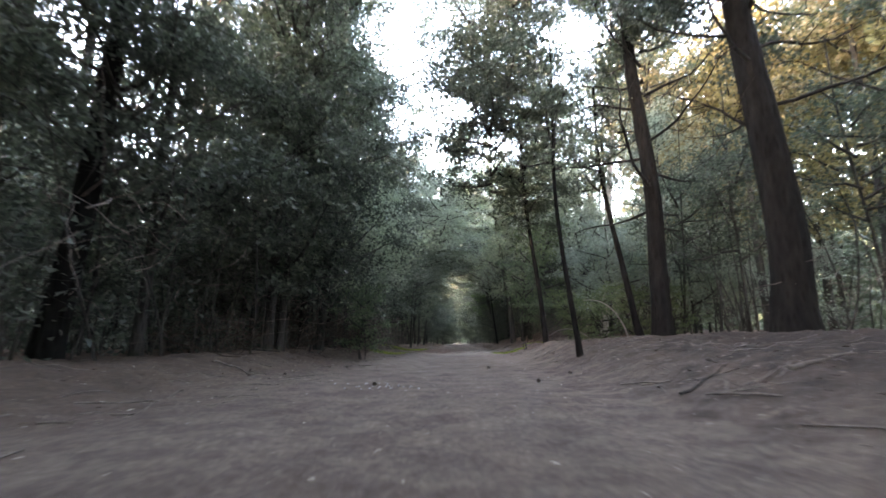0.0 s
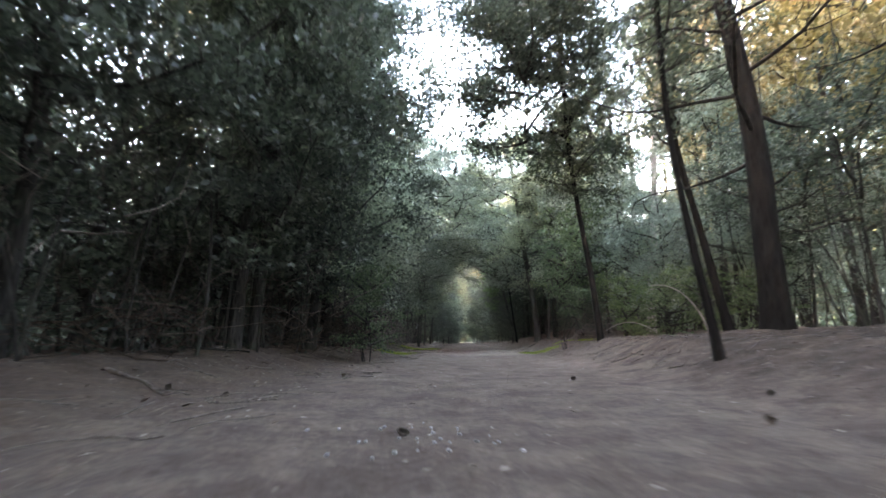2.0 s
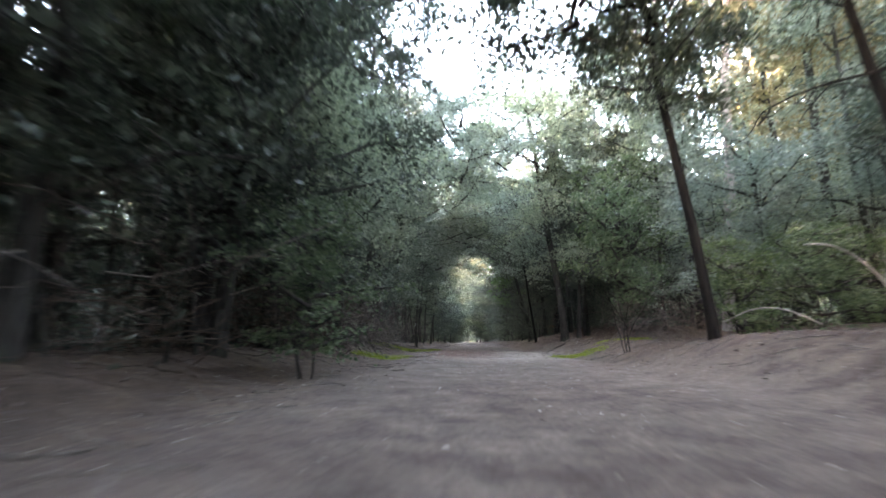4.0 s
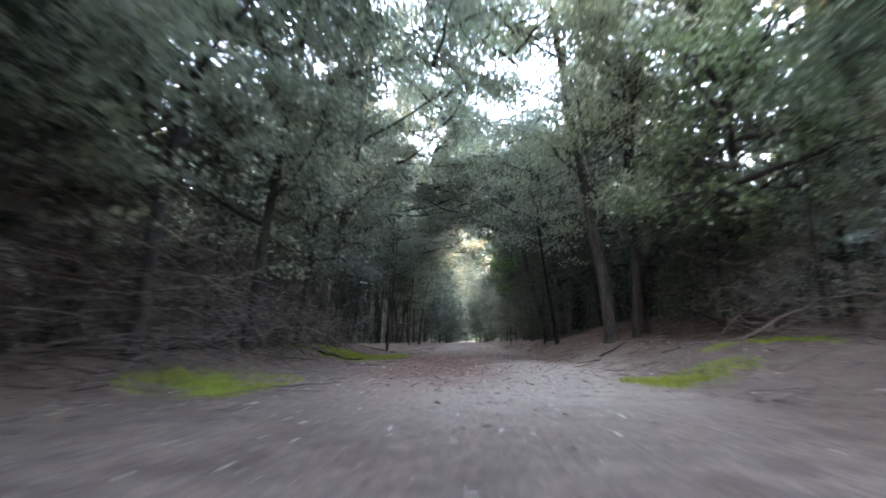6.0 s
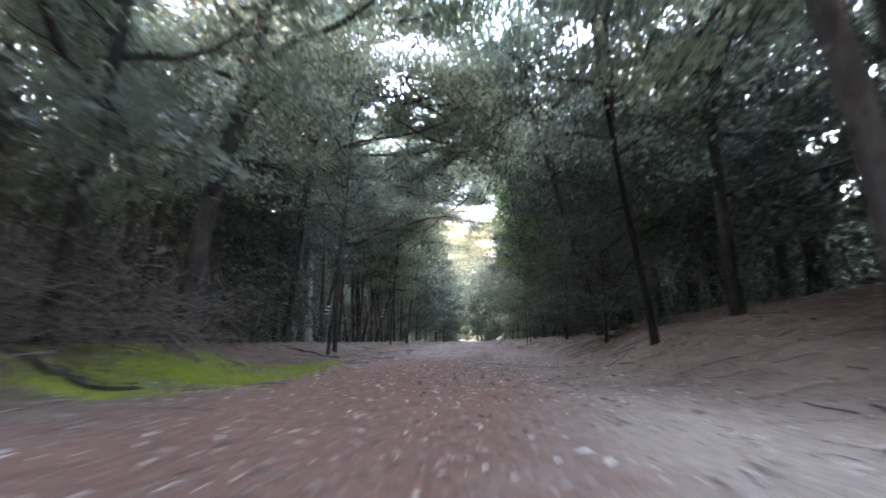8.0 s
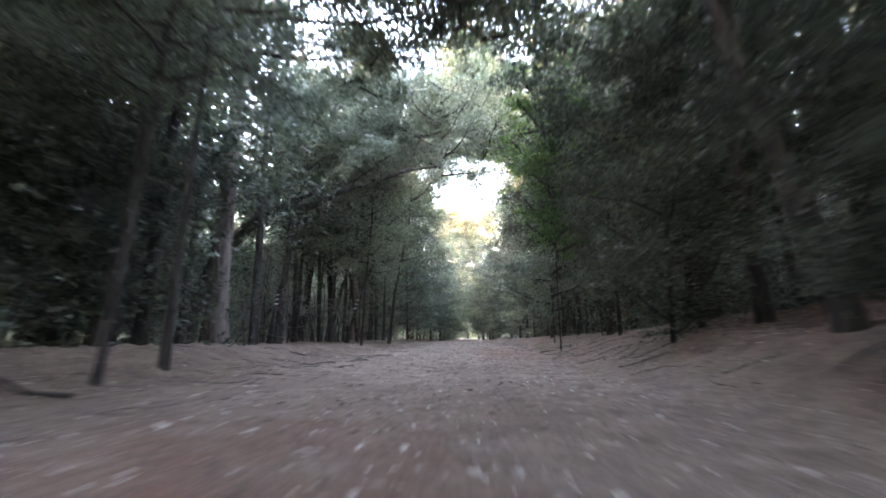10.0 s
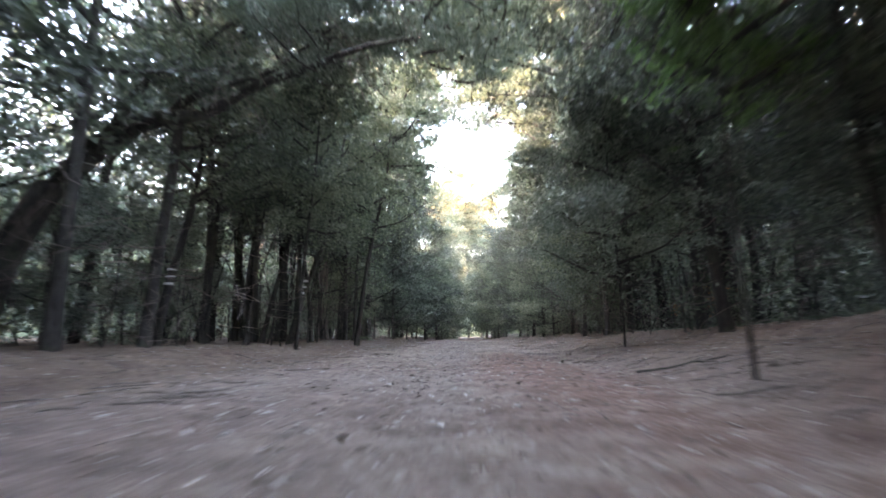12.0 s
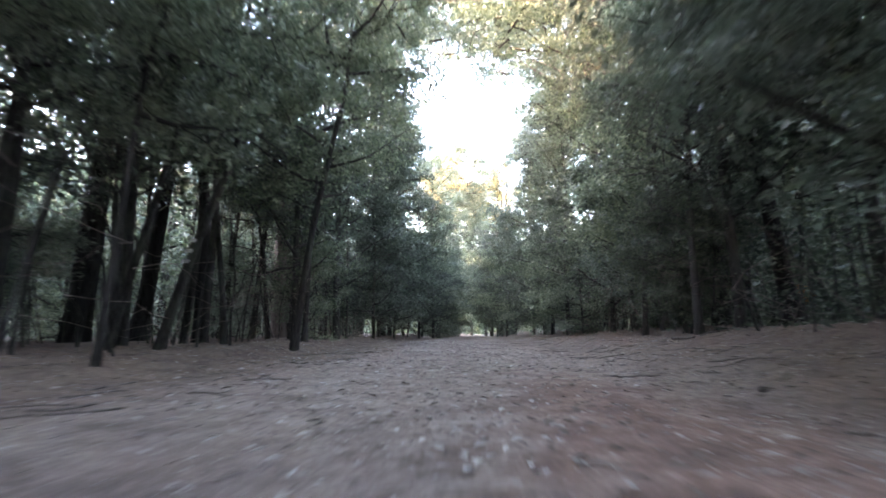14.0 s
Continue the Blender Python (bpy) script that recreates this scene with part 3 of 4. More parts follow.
    tree("oak_tree", -3.5, 39.4, 0.07, 9, 0.05, 0.0, 5, [(GREYS[2], 2.5, 20, 0.75), (OAKS[0], 5.0, 130, 0.9)], label=GREY_L, seed=251)
    for k, (x, y, low, sc) in enumerate(((-5.1, 30.5, 0.5, 0.68), (-7.7, 33.2, 0.6, 0.85), (-6.3, 31.8, 0.7, 0.7))):
        tree("oak_tree", x, y, 0.14, 9, 0.0, 0.0, 5, [(OAKS[k], low, 50 * k, sc), (OAKS[k + 1], low + 3.2, 90 * k, sc), (OAKS[3 - k], low + 6.0, 20 * k, 1.0)], label=OAK_L, seed=246 + k)
    # leafy sides of the narrow place in the track, and the crowns that meet above it
    tree("oak_tree", 3.2, 30.6, 0.08, 9, -0.03, 0.0, 5, [(OAKS[0], 1.0, 20, 0.72), (OAKS[2], 3.6, 140, 0.85)], label=OAK_L, seed=240, reach=[(GREYS[0], 4.7, -2.8, 0.4, 0, 0.8)])
    tree("oak_tree", 3.0, 33.4, 0.08, 9, -0.02, 0.0, 5, [(OAKS[1], 0.9, 80, 0.62), (OAKS[3], 3.4, 200, 0.8)], label=OAK_L, seed=241)
    tree("oak_tree", -4.9, 30.8, 0.2, 10, 0.05, 0.0, 5, [(GREYS[1], 4.6, 0, 0.9)], label=GREY_L, seed=242, reach=[(GREYS[2], 4.4, 2.9, 0.3, 30, 0.6), (GREYS[0], 4.8, 3.9, 0.6, 200, 0.8)])
    # trees that meet over the track
    tree("oak_tree", -4.2, 57.6, 0.26, 17, 0.03, 0.0, 12, [(OAKS[0], 7.0, 0, 1.1), (GREYS[0], 11.0, 90, 1.35)], label=GREY_L, seed=201, reach=[(GREYS[1], 11.6, 3.4, 4.2, 0, 1.4)])
    tree("oak_tree", 5.4, 59.4, 0.26, 17, -0.02, 0.0, 12, [(GREYS[1], 7.0, 0, 1.1), (OAKS[2], 11.0, 30, 1.35)], label=GREY_L, seed=202, reach=[(GREYS[2], 11.6, -3.6, 4.2, 0, 1.4)])
    tree("oak_tree", 5.2, 52.6, 0.24, 15, -0.03, 0.0, 12, [(LIGHT[1], 6.5, 0, 1.2), (LIGHT[0], 9.0, 0, 1.6)], M_GREY, "tall oak with pale bare upper branches", seed=205, reach=[(LIGHT[1], 9.5, -2.6, 3.4, 0, 0.9), (LIGHT[0], 7.6, -3.6, 4.2, 0, 0.7), (LIGHT[1], 7.0, -1.6, 4.4, 90, 0.8), (LIGHT[0], 8.4, 1.4, 3.2, 200, 0.9), (LIGHT[0], 8.8, -4.6, 3.4, 200, 0.7), (GREYS[0], 10.6, -3.0, 3.4, 0, 1.2), (GREYS[2], 11.4, 0.6, 3.0, 80, 1.2)])
    tree("oak_tree", 5.0, 40.2, 0.2, 10, -0.02, 0.0, 5, [(OAKS[1], 2.4, 0, 1.0), (GREYS[0], 6.2, 90, 0.9), (GREYS[1], 8.4, 10, 0.95)], label="oak with long limbs over the track", seed=203,
         reach=[(GREYS[2], 4.6, -3.6, 3.0, 0, 0.85), (GREYS[0], 6.0, -4.8, 3.2, 120, 0.8), (GREYS[1], 4.4, -5.2, 2.4, 40, 0.95)])
    tree("oak_tree", -5.0, 48.0, 0.24, 15, 0.03, 0.0, 12, [(OAKS[3], 6.6, 0, 1.0), (GREYS[2], 10.0, 90, 1.2)], label=GREY_L, seed=206, reach=[(GREYS[0], 7.2, 3.6, 3.0, 0, 1.1), (GREYS[1], 10.6, 4.6, 3.0, 60, 1.2)])
    tree("oak_tree", 5.6, 49.2, 0.24, 15, -0.03, 0.0, 12, [(OAKS[1], 6.4, 0, 1.0), (GREYS[1], 10.0, 90, 1.2)], label=GREY_L, seed=207, reach=[(GREYS[2], 7.2, -4.0, 3.0, 0, 1.1), (GREYS[0], 10.6, -3.6, 3.0, 60, 1.3)])
    tree("oak_tree", 4.5, 18.8, 0.09, 10, 0.02, 0.0, 5, [(HAZED_OAKS[0], 4.0, 0, 0.7), (LIGHT[1], 6.6, 90, 0.9)], label=OAK_L, seed=210)
    for k, (x, y) in enumerate(((5.9, 36.4),)):
        tree("oak_tree", x, y, 0.2, 10, 0.02, 0.0, 5, [(OAKS[k % 4], 2.0, 33 * k, 1.1), (OAKS[(k + 1) % 4], 5.6, 70 * k, 1.1)], label=OAK_L, seed=211 + k)
    tree("oak_tree", 6.9, 15.2, 0.13, 10, -0.01, 0.0, 5, [(HAZED_OAKS[1], 4.6, 0, 0.7), (LIGHT[0], 6.9, 90, 0.95)], label=GREY_L, seed=216)
    for k, (x, y) in enumerate(((9.6, 14.8), (8.6, 19.8), (10.6, 11.4), (7.2, 16.4))):
        tree("golden_tree", x, y, 0.24, 13, 0.01, 0.0, 5, [(GOLDS[k % 2], 6.4, 70 * k, 0.95)], label="tall tree with high leaves coloured gold for sunlight", seed=290 + k)
    for k, (x, y) in enumerate(((5.3, 26.6), (5.7, 29.6))):
        tree("oak_tree", x, y, 0.18, 9, 0.02, 0.0, 5, [(OAKS[k], 1.0, 40 * k, 0.95), (LIGHT[k % 2], 4.4, 70 * k, 0.95)], label=OAK_L, seed=221 + k)
    for k, (x, y) in enumerate(((-9.6, 43.6), (-11.5, 38.6))):
        tree("oak_tree", x, y, 0.18, 11, 0.02, 0.0, 5, [(OAKS[k], 3.6, 40 * k, 1.0), (LIGHT[k % 2], 6.8, 70 * k, 1.3)], label=OAK_L, seed=225 + k)
    # thin young oaks in the shade of the pines
    for k, (x, y) in enumerate(((6.6, 10.8), (7.4, 13.4), (8.6, 9.4), (7.6, 7.0), (6.0, 12.6), (10.2, 7.6))):
        tree("young_oak", x, y, 0.07 + 0.012 * (k % 4), 6.5, 0.09 * math.sin(2.1 * k), 0.0, 5, [(LIGHT[k % 2], 1.7 + 0.3 * (k % 4), 57 * k, 0.85)], label="thin young oak in the shade of the pines", seed=230 + k)
    # low bushy trees in the lighter clearing, its light put into their pale leaves
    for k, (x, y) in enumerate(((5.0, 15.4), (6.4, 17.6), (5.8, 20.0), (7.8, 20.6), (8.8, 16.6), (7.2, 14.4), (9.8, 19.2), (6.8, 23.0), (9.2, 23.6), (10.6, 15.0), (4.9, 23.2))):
        tree("bushy_oak", x, y, 0.1, 4.2 - 0.2 * (k % 3), 0.05 * math.sin(k), 0.0, 5, [(OAKS[k % 4] if y > 22 else HAZED_OAKS[k % 2], 0.5 + 0.2 * (k % 3), 61 * k, 0.72 + 0.06 * (k % 4))], label="low bushy oak with dark green leaves" if y > 22 else "low bushy oak with green leaves paled for light and haze", seed=260 + k)
    for k, (x, y) in enumerate(((-2.5, 70.5), (2.5, 73.5))):
        side = -1 if x < 0 else 1
        tree("golden_tree", x, y, 0.25, 16, 0.0, 0.0, 5, [(OAKS[k], 1.0, 0, 0.8), (OAKS[k + 1], 4.6, 90, 0.8), (GOLDS[k], 9.0, 30, 1.0)], label="tall tree with low light put into its leaf colour", seed=280 + k,
             reach=[(GREYS[1 - k], 8.0, -side * 2.0, 2.2, 40, 0.95), (GREYS[k], 9.0, -side * 2.2, 3.4, 0, 1.2), (GREYS[k], 6.5, -side * 2.3, 1.8, 90, 1.0)])
    # a dark wall of oaks behind the brush
    for k, (x, y) in enumerate(((-5.0, 12.6), (-5.4, 15.2), (-5.1, 17.9), (-7.4, 17.0), (-7.0, 19.6))):
        tree("oak_tree", x, y, 0.2, 10, 0.03 * math.sin(3 * k), 0.0, 5, [(OAKS[k % 4], 1.1, 50 * k, 1.05), (OAKS[(k + 1) % 4], 4.6, 80 * k, 1.0)], label=OAK_L, seed=330 + k)
    # oaks leafy down to the ground
    for k, (x, y) in enumerate(((-4.7, 48.2), (-3.3, 55.2), (-3.2, 59.0), (-2.9, 63.4), (4.3, 44.8), (4.6, 48.4), (4.1, 52.4), (3.7, 56.4), (3.4, 60.6), (2.9, 64.8), (-7.6, 41.2), (-9.4, 43.4), (-7.2, 48.6), (-9.0, 51.0), (-5.6, 53.0), (-10.6, 46.6), (-11.2, 40.2), (-8.2, 38.6), (-6.0, 57.0), (7.4, 50.6), (6.2, 54.0), (8.6, 46.0))):
        tree("bushy_oak", x, y, 0.09, 4.2 - 0.3 * (k % 3), 0.05 * math.sin(k), 0.0, 5, [((GREYS + OAKS[:2])[k % 5], 0.1 + 0.2 * (k % 3), 61 * k, (0.62 if abs(x) < 5 else 0.55) + 0.06 * (k % 4))], label="low bushy oak leafy down to the ground", seed=360 + k)
    # low bushes that crowd in on the track
    for k, (x, y, sc, pair) in enumerate(((1.95, 25.6, 0.4, OAKS[2]), (2.1, 29.0, 0.45, OAKS[1]), (4.0, 20.3, 0.5, OAKS[3]))):
        tree("bushy_oak", x, y, 0.05, 4.6 * sc, 0.04 * math.sin(k), 0.0, 5, [(pair, 0.1, 47 * k, sc)], label="low bushy oak leafy down to the ground", seed=420 + k)
    # slim trunks close together beyond the bend of the verge
    for k in range(30):
        side = 1 if k % 3 == 0 else -1
        x, y = side * rng.uniform(3.7, 8.5), rng.uniform(41.5, 58)
        tree("young_oak", x, y, rng.uniform(0.07, 0.16), rng.uniform(6, 9), rng.normal(0, 0.09), rng.normal(0, 0.008), 5, [(LIGHT[k % 2], rng.uniform(2.6, 4.4), 57 * k, rng.uniform(0.6, 0.9))], label="slim young oak with a bare crooked trunk", seed=620 + k)
    # second row behind the edge
    for y in np.arange(5.0, 54.0, 2.4):
        for side in (-1, 1):
            if y < 25 and side > 0:
                continue
            i += 1
            x = side * (5.9 + rng.uniform(-0.6, 0.9))
            tree("oak_tree", x, y + rng.uniform(-0.8, 0.8), rng.uniform(0.14, 0.24), 11, rng.uniform(-0.08, 0.08), 0.0, 5,
                 [(FILLS[int(rng.integers(0, 3 if y < 13 else 5))], 0.9 if y < 13 else rng.uniform(1.3, 2.6) + (1.6 if side < 0 and y > 31 else 0), rng.uniform(0, 360), 0.5 if y < 13 and side < 0 else 0.72 if y < 13 or (side < 0 and 20 < y < 31) else rng.uniform(0.85, 1.05))], label=OAK_L, seed=500 + i)


rows_of_trees()


def fill_wood():
    rng = np.random.default_rng(321)
    base = []
    for k in range(3):
        base.append(tree("pine_tree", 60 + 6 * k, -200, rng.uniform(0.25, 0.42), 14, rng.uniform(-0.05, 0.05), 0, 6, [(FAR_PINES[k % 2], 6.5, 0, 0.95)], label=PINE_L, seed=300 + k))
    for k in range(5):
        base.append(tree("oak_tree", 80 + 6 * k, -200, rng.uniform(0.14, 0.24), 11, rng.uniform(-0.08, 0.08), 0, 6, [(FILLS[k], 1.6, 0, 1.1)], label=OAK_L, seed=310 + k))
    placed = [o.location.copy() for o in scene.objects if o.get("category") == "tree"]
    got = 0
    while got < 165:
        side = -1 if rng.uniform() < 0.5 else 1
        x, y = side * rng.uniform(6.8, 18.0), rng.uniform(-8, 80)
        if 4.5 < x < 13.5 and 10 < y < 26 or -8 < x < 0 and 2 < y < 13:
            continue
        if any((p.x - x) ** 2 + (p.y - y) ** 2 < 1.7 ** 2 for p in placed):
            continue
        src = base[int(rng.integers(0, len(base)))]
        s = rng.uniform(0.85, 1.15)
        m = pose(x, y, float(ground_z(x, y)), 0, 0, rng.uniform(0, 360)) @ Matrix.Diagonal((s, s, s, 1))
        copy_thing(src, m)
        placed.append(Vector((x, y, 0)))
        got += 1
    for _ in range(14):
        x, y = rng.uniform(7.5, 18), rng.uniform(27, 58)
        s = rng.uniform(0.85, 1.1)
        copy_thing(base[3 + int(rng.integers(0, 5))], pose(x, y, float(ground_z(x, y)), 0, 0, rng.uniform(0, 360)) @ Matrix.Diagonal((s, s, s, 1)))
    for k in range(16):
        side = -1 if k % 4 == 0 else 1
        x, y = side * rng.uniform(8.5, 15), rng.uniform(42, 66)
        copy_thing(base[3 + k % 5], pose(x, y, float(ground_z(x, y)), 0, 0, rng.uniform(0, 360)) @ Matrix.Diagonal((1.15, 1.15, 1.15, 1)))
    for x, y in ((-8.4, 34.6), (-9.8, 37.6), (-7.9, 31.2), (-10.4, 33.0), (-8.8, 28.6), (-11.2, 36.0), (-10.2, 41.6), (-13.0, 34.2), (-13.6, 37.8)):
        copy_thing(base[3 + int(abs(x)) % 5], pose(x, y, float(ground_z(x, y)), 0, 0, 40 * y) @ Matrix.Diagonal((1.1, 1.1, 1.1, 1)))
    # trees behind the wood; the low sun on them is put into gold leaf colour
    for x, y in ((12.5, 13.5), (13.8, 17.6), (12.4, 20.4), (13.4, 23.5), (-1.4, 81.5), (1.6, 82.0), (12.6, 26.0), (11.6, 9.8), (-4.0, 83.0), (4.4, 84.5), (0.2, 86.0)):
        g = GOLDS[int(rng.integers(0, 2))] if y < 81 else GREYS[int(rng.integers(0, 3))]
        tree("golden_tree", x, y, 0.3, 18 if y > 60 else 13, 0, 0, 5, [(g, 4.0, rng.uniform(0, 360), 1.15), (g, 10.5 if y > 60 else 7.0, rng.uniform(0, 360), 1.15 if y > 60 else 0.95)], label="tall tree with low light put into its leaf colour", seed=int(400 + x))
    for o in base:
        for c in (*o.children, o):
            bpy.data.objects.remove(c)


fill_wood()


def far_woods(name, x0, x1, y0, y1, count, top, seed):
    rng = np.random.default_rng(seed)
    k = max(40, count // 90)
    h = top * rng.beta(1.1, 1.5, k)
    cen = np.stack([rng.uniform(x0, x1, k), rng.uniform(y0, y1, k), h + 0.2], 1)
    c = cen[rng.integers(0, k, count)] + rng.normal(0, 1, (count, 3)) * np.array([0.9, 0.9, 0.6])
    c[:, 2] = np.maximum(c[:, 2], 0.2)
    tagged(new(name, mesh_from(name, *leaves(c, 0.36, rng, 0.7, corners=3), M_THIN)), "distant leafy woodland behind the trees", "woodland", kind="stuff")


far_woods("far_woodland", -30, -15, -15, 95, 80000, 10.5, 1)
far_woods("far_woodland", 15, 30, -15, 95, 85000, 11.5, 2)
far_woods("far_woodland", -16, 16, 86, 100, 30000, 15, 3)
far_woods("far_woodland", -16, 16, -28, -12, 40000, 14, 4)


def thicket(x0, x1, y0, y1, count, seed, size=0.15):
    """Low leafy scrub between the trunks."""
    rng = np.random.default_rng(seed)
    k = count // 60
    cen = np.stack([rng.uniform(x0, x1, k), rng.uniform(y0, y1, k), 0.4 + 2.2 * rng.beta(1.2, 2.0, k)], 1)
    c = cen[rng.integers(0, k, count)] + rng.normal(0, 1, (count, 3)) * np.array([0.45, 0.45, 0.35])
    c[:, 2] = np.maximum(c[:, 2], ground_z(c[:, 0], c[:, 1]) + 0.05)
    tagged(new("scrub", mesh_from("scrub", *leaves(c, size, rng, 0.6, flat=0.8, corners=3), M_LEAF)), "low dark leafy scrub between the trunks", "scrub", kind="stuff")


thicket(6.8, 15, 26, 62, 30000, 31)
thicket(5.2, 8.4, 21, 38, 28000, 34, 0.11)
thicket(4.4, 8.5, 38, 60, 14000, 36, 0.11)
thicket(-8.0, -4.6, 2.5, 28, 26000, 35, 0.11)
thicket(-9.0, -4.4, 28, 33, 9000, 37, 0.11)
thicket(-15, -6.5, 2, 30, 26000, 32)
thicket(-17, -10.5, 30, 66, 24000, 33)
# Unseen block of leaves behind the start, added to keep low light out.
far_woods("far_woodland", -26, -5, -26, -4, 42000, 13, 5)


def backdrop():
    """A ring of distant tree-tops that closes the place."""
    rng = np.random.default_rng(9)
    n, rows = 220, 7
    a = np.linspace(0, 2 * np.pi, n, endpoint=False)
    top = 14.5 + 1.6 * np.sin(a * 17) + rng.normal(0, 0.8, n)
    v = []
    for k in range(rows):
        r = 1 + 0.10 * k / rows + rng.normal(0, 0.006, n)
        v.append(np.stack([40 * r * np.cos(a), 40 + 75 * r * np.sin(a), -0.5 + (top + 0.5) * k / (rows - 1)], 1))
    v = np.concatenate(v)
    i, j = np.meshgrid(np.arange(rows - 1), np.arange(n), indexing="ij")
    f = np.stack([i * n + j, i * n + (j + 1) % n, (i + 1) * n + (j + 1) % n, (i + 1) * n + j], -1).reshape(-1, 4)
    m, nn, l, b = material("distant_wood", 1.0)
    tc = nn.new("ShaderNodeTexCoord")
    t = noise_node(nn, l, 0.8, 8, 0.75, tc.outputs["Object"])
    l.new(ramp(nn, l, t.outputs["Fac"], (0.35, (0.02, 0.03, 0.018)), (0.7, (0.09, 0.12, 0.07))).outputs["Color"], b.inputs["Base Color"])
    tagged(new("backdrop", mesh_from("backdrop", v, f, m, True)), "dark green distant edge of the wood", "woodland", kind="structure")


backdrop()


# ---- arching oak over the track ----
def arching_oak():
    rng = np.random.default_rng(61)
    z0 = float(ground_z(-8.33, 37.3))
    th = thing("arching_oak", pose(-8.33, 37.3, z0), "old oak whose bowed trunk arches towards the track", "tree", "trees along the track")
    x = np.concatenate([np.linspace(0, 3.5, 16), np.linspace(3.9, 7.6, 9)])
    z = np.interp(x, [-0.1, 0.0, 0.35, 0.9, 1.6, 2.1, 2.9, 3.6, 4.6, 5.6, 7.6], [-0.3, 0.4, 1.5, 2.9, 3.75, 4.08, 4.3, 4.38, 4.75, 5.05, 5.4]) - z0 + 0.05 * np.sin(x * 3.1)
    line = np.stack([x, 0.3 * np.sin(x * 0.6), z], 1)
    line[0, 2] = -0.3
    part("trunk", mesh_from("trunk", *tube(line, np.interp(x, [0, 0.5, 2.2, 4.0, 7.6], [0.30, 0.24, 0.17, 0.10, 0.03]), 10, 0.05, rng), M_OAK, True), th)
    q = line[4]
    up = np.stack([np.linspace(q[0], q[0] + 3.6, 10), q[1] + 0.2 * np.sin(np.arange(10.0)), q[2] + 3.4 * np.linspace(0, 1, 10) ** 0.75], 1)
    part("limb", mesh_from("limb", *tube(up, np.linspace(0.12, 0.03, 10), 8, 0.05, rng), M_OAK, True), th)
    q = line[12]
    fork = np.stack([np.linspace(q[0], q[0] + 3.4, 9), q[1] - 0.3 * np.linspace(0, 1, 9), q[2] + 1.5 * np.linspace(0, 1, 9) + 0.15 * np.sin(np.arange(9.0))], 1)
    part("limb", mesh_from("limb", *tube(fork, np.linspace(0.09, 0.02, 9), 7, 0.05, rng), M_OAK, True), th)
    hang = []
    for _ in range(150):
        src = (line[10:], up[4:], fork[3:])[int(rng.integers(0, 3))]
        p = src[int(rng.integers(0, len(src)))] + rng.normal(0, 1, 3) * np.array([0.5, 0.5, 0.4]) + np.array([0, 0, 0.5])
        d = rng.normal(0, 1, 3) * np.array([0.8, 0.8, 0.3]) + np.array([0.5, -0.2, 0.2])
        ln = limb_line(p, d, rng.uniform(0.7, 1.9), rng, -2.2, 0.16, 7)
        hang.append(tube(ln, np.linspace(0.008, 0.003, len(ln)), 3))
    part("hanging_twigwork", mesh_from("hanging_twigwork", *join(hang), M_TWIG), th, "thin pale dead twigs that hang from the limbs", kind="stuff")
    for k, (p, sc) in enumerate(((line[-1], 0.9), (line[-5], 0.6), (up[-1], 0.95), (up[-4], 0.75), (line[-1] + np.array([1.3, 1.2, 1.0]), 0.85), (line[-4] + np.array([0.0, 1.0, 1.4]), 0.8))):
        pair = GREYS[k % 3]
        m = pose(p[0], p[1], p[2] - 0.3, 0, 0, 70 * k) @ Matrix.Diagonal((sc, sc, sc * 0.8, 1))
        part("crown", pair[0], th, m=m, kind="stuff")
        part("branchwork", pair[1], th, m=m, kind="stuff")


arching_oak()


# ---- shrubs and young trees in fresh leaf ----
def shrub(x, y, height, pair, label, turn=0.0, lift=0.0):
    z = float(ground_z(x, y))
    th = thing("shrub", pose(x, y, z, 0, 0, turn), label, "shrub")
    rng = np.random.default_rng(int(abs(x * 100) + y * 10))
    stems = []
    for k in range(4):
        a = rng.uniform(0, 6.3)
        ln = limb_line((0.05 * np.cos(a), 0.05 * np.sin(a), -0.1), (0.25 * np.cos(a), 0.25 * np.sin(a), 1), height * 0.7, rng)
        part("stem", mesh_from("stem", *tube(ln, np.linspace(0.012, 0.004, len(ln)), 5), M_OAK, True), th)
    sc = height / 2.7
    m = pose(0, 0, lift) @ Matrix.Diagonal((sc, sc, sc, 1))
    part("foliage", pair[0], th, m=m, kind="stuff")
    part("branchwork", pair[1], th, m=m, kind="stuff")


# Added orange shrubs that stand in for glints of low sun on the right.
M_GLINT = leafage("sun_glint_leaves", (0.20, 0.08, 0.02), (0.34, 0.15, 0.04), (0.48, 0.24, 0.07), 0.4, 0.6)
GLINT = oak_crown("glint_shrub", 71, 0.9, 1.5, 700, M_GLINT, 0.07)
for x, y, h in ((5.85, 41.05, 1.3), (6.4, 44.6, 0.9), (5.7, 56.5, 1.4)):
    shrub(x, y, h, GLINT, "small added shrub with orange leaves for sun glints", 10 * x, 0.3)
for x, y, h, k, lift in ((2.1, 14.7, 2.0, 0, 1.05), (-2.25, 11.0, 1.6, 1, 0.3), (3.2, 13.2, 1.6, 0, 0.0), (3.9, 12.8, 1.5, 1, 0.0), (4.9, 13.4, 1.7, 0, 0.0), (5.7, 12.7, 1.5, 1, 0.0), (3.5, 18.66, 3.4, 1, 1.7)):
    shrub(x, y, h, FRESH[k], "bushy young tree in fresh green leaf", 40.0 * k, lift)


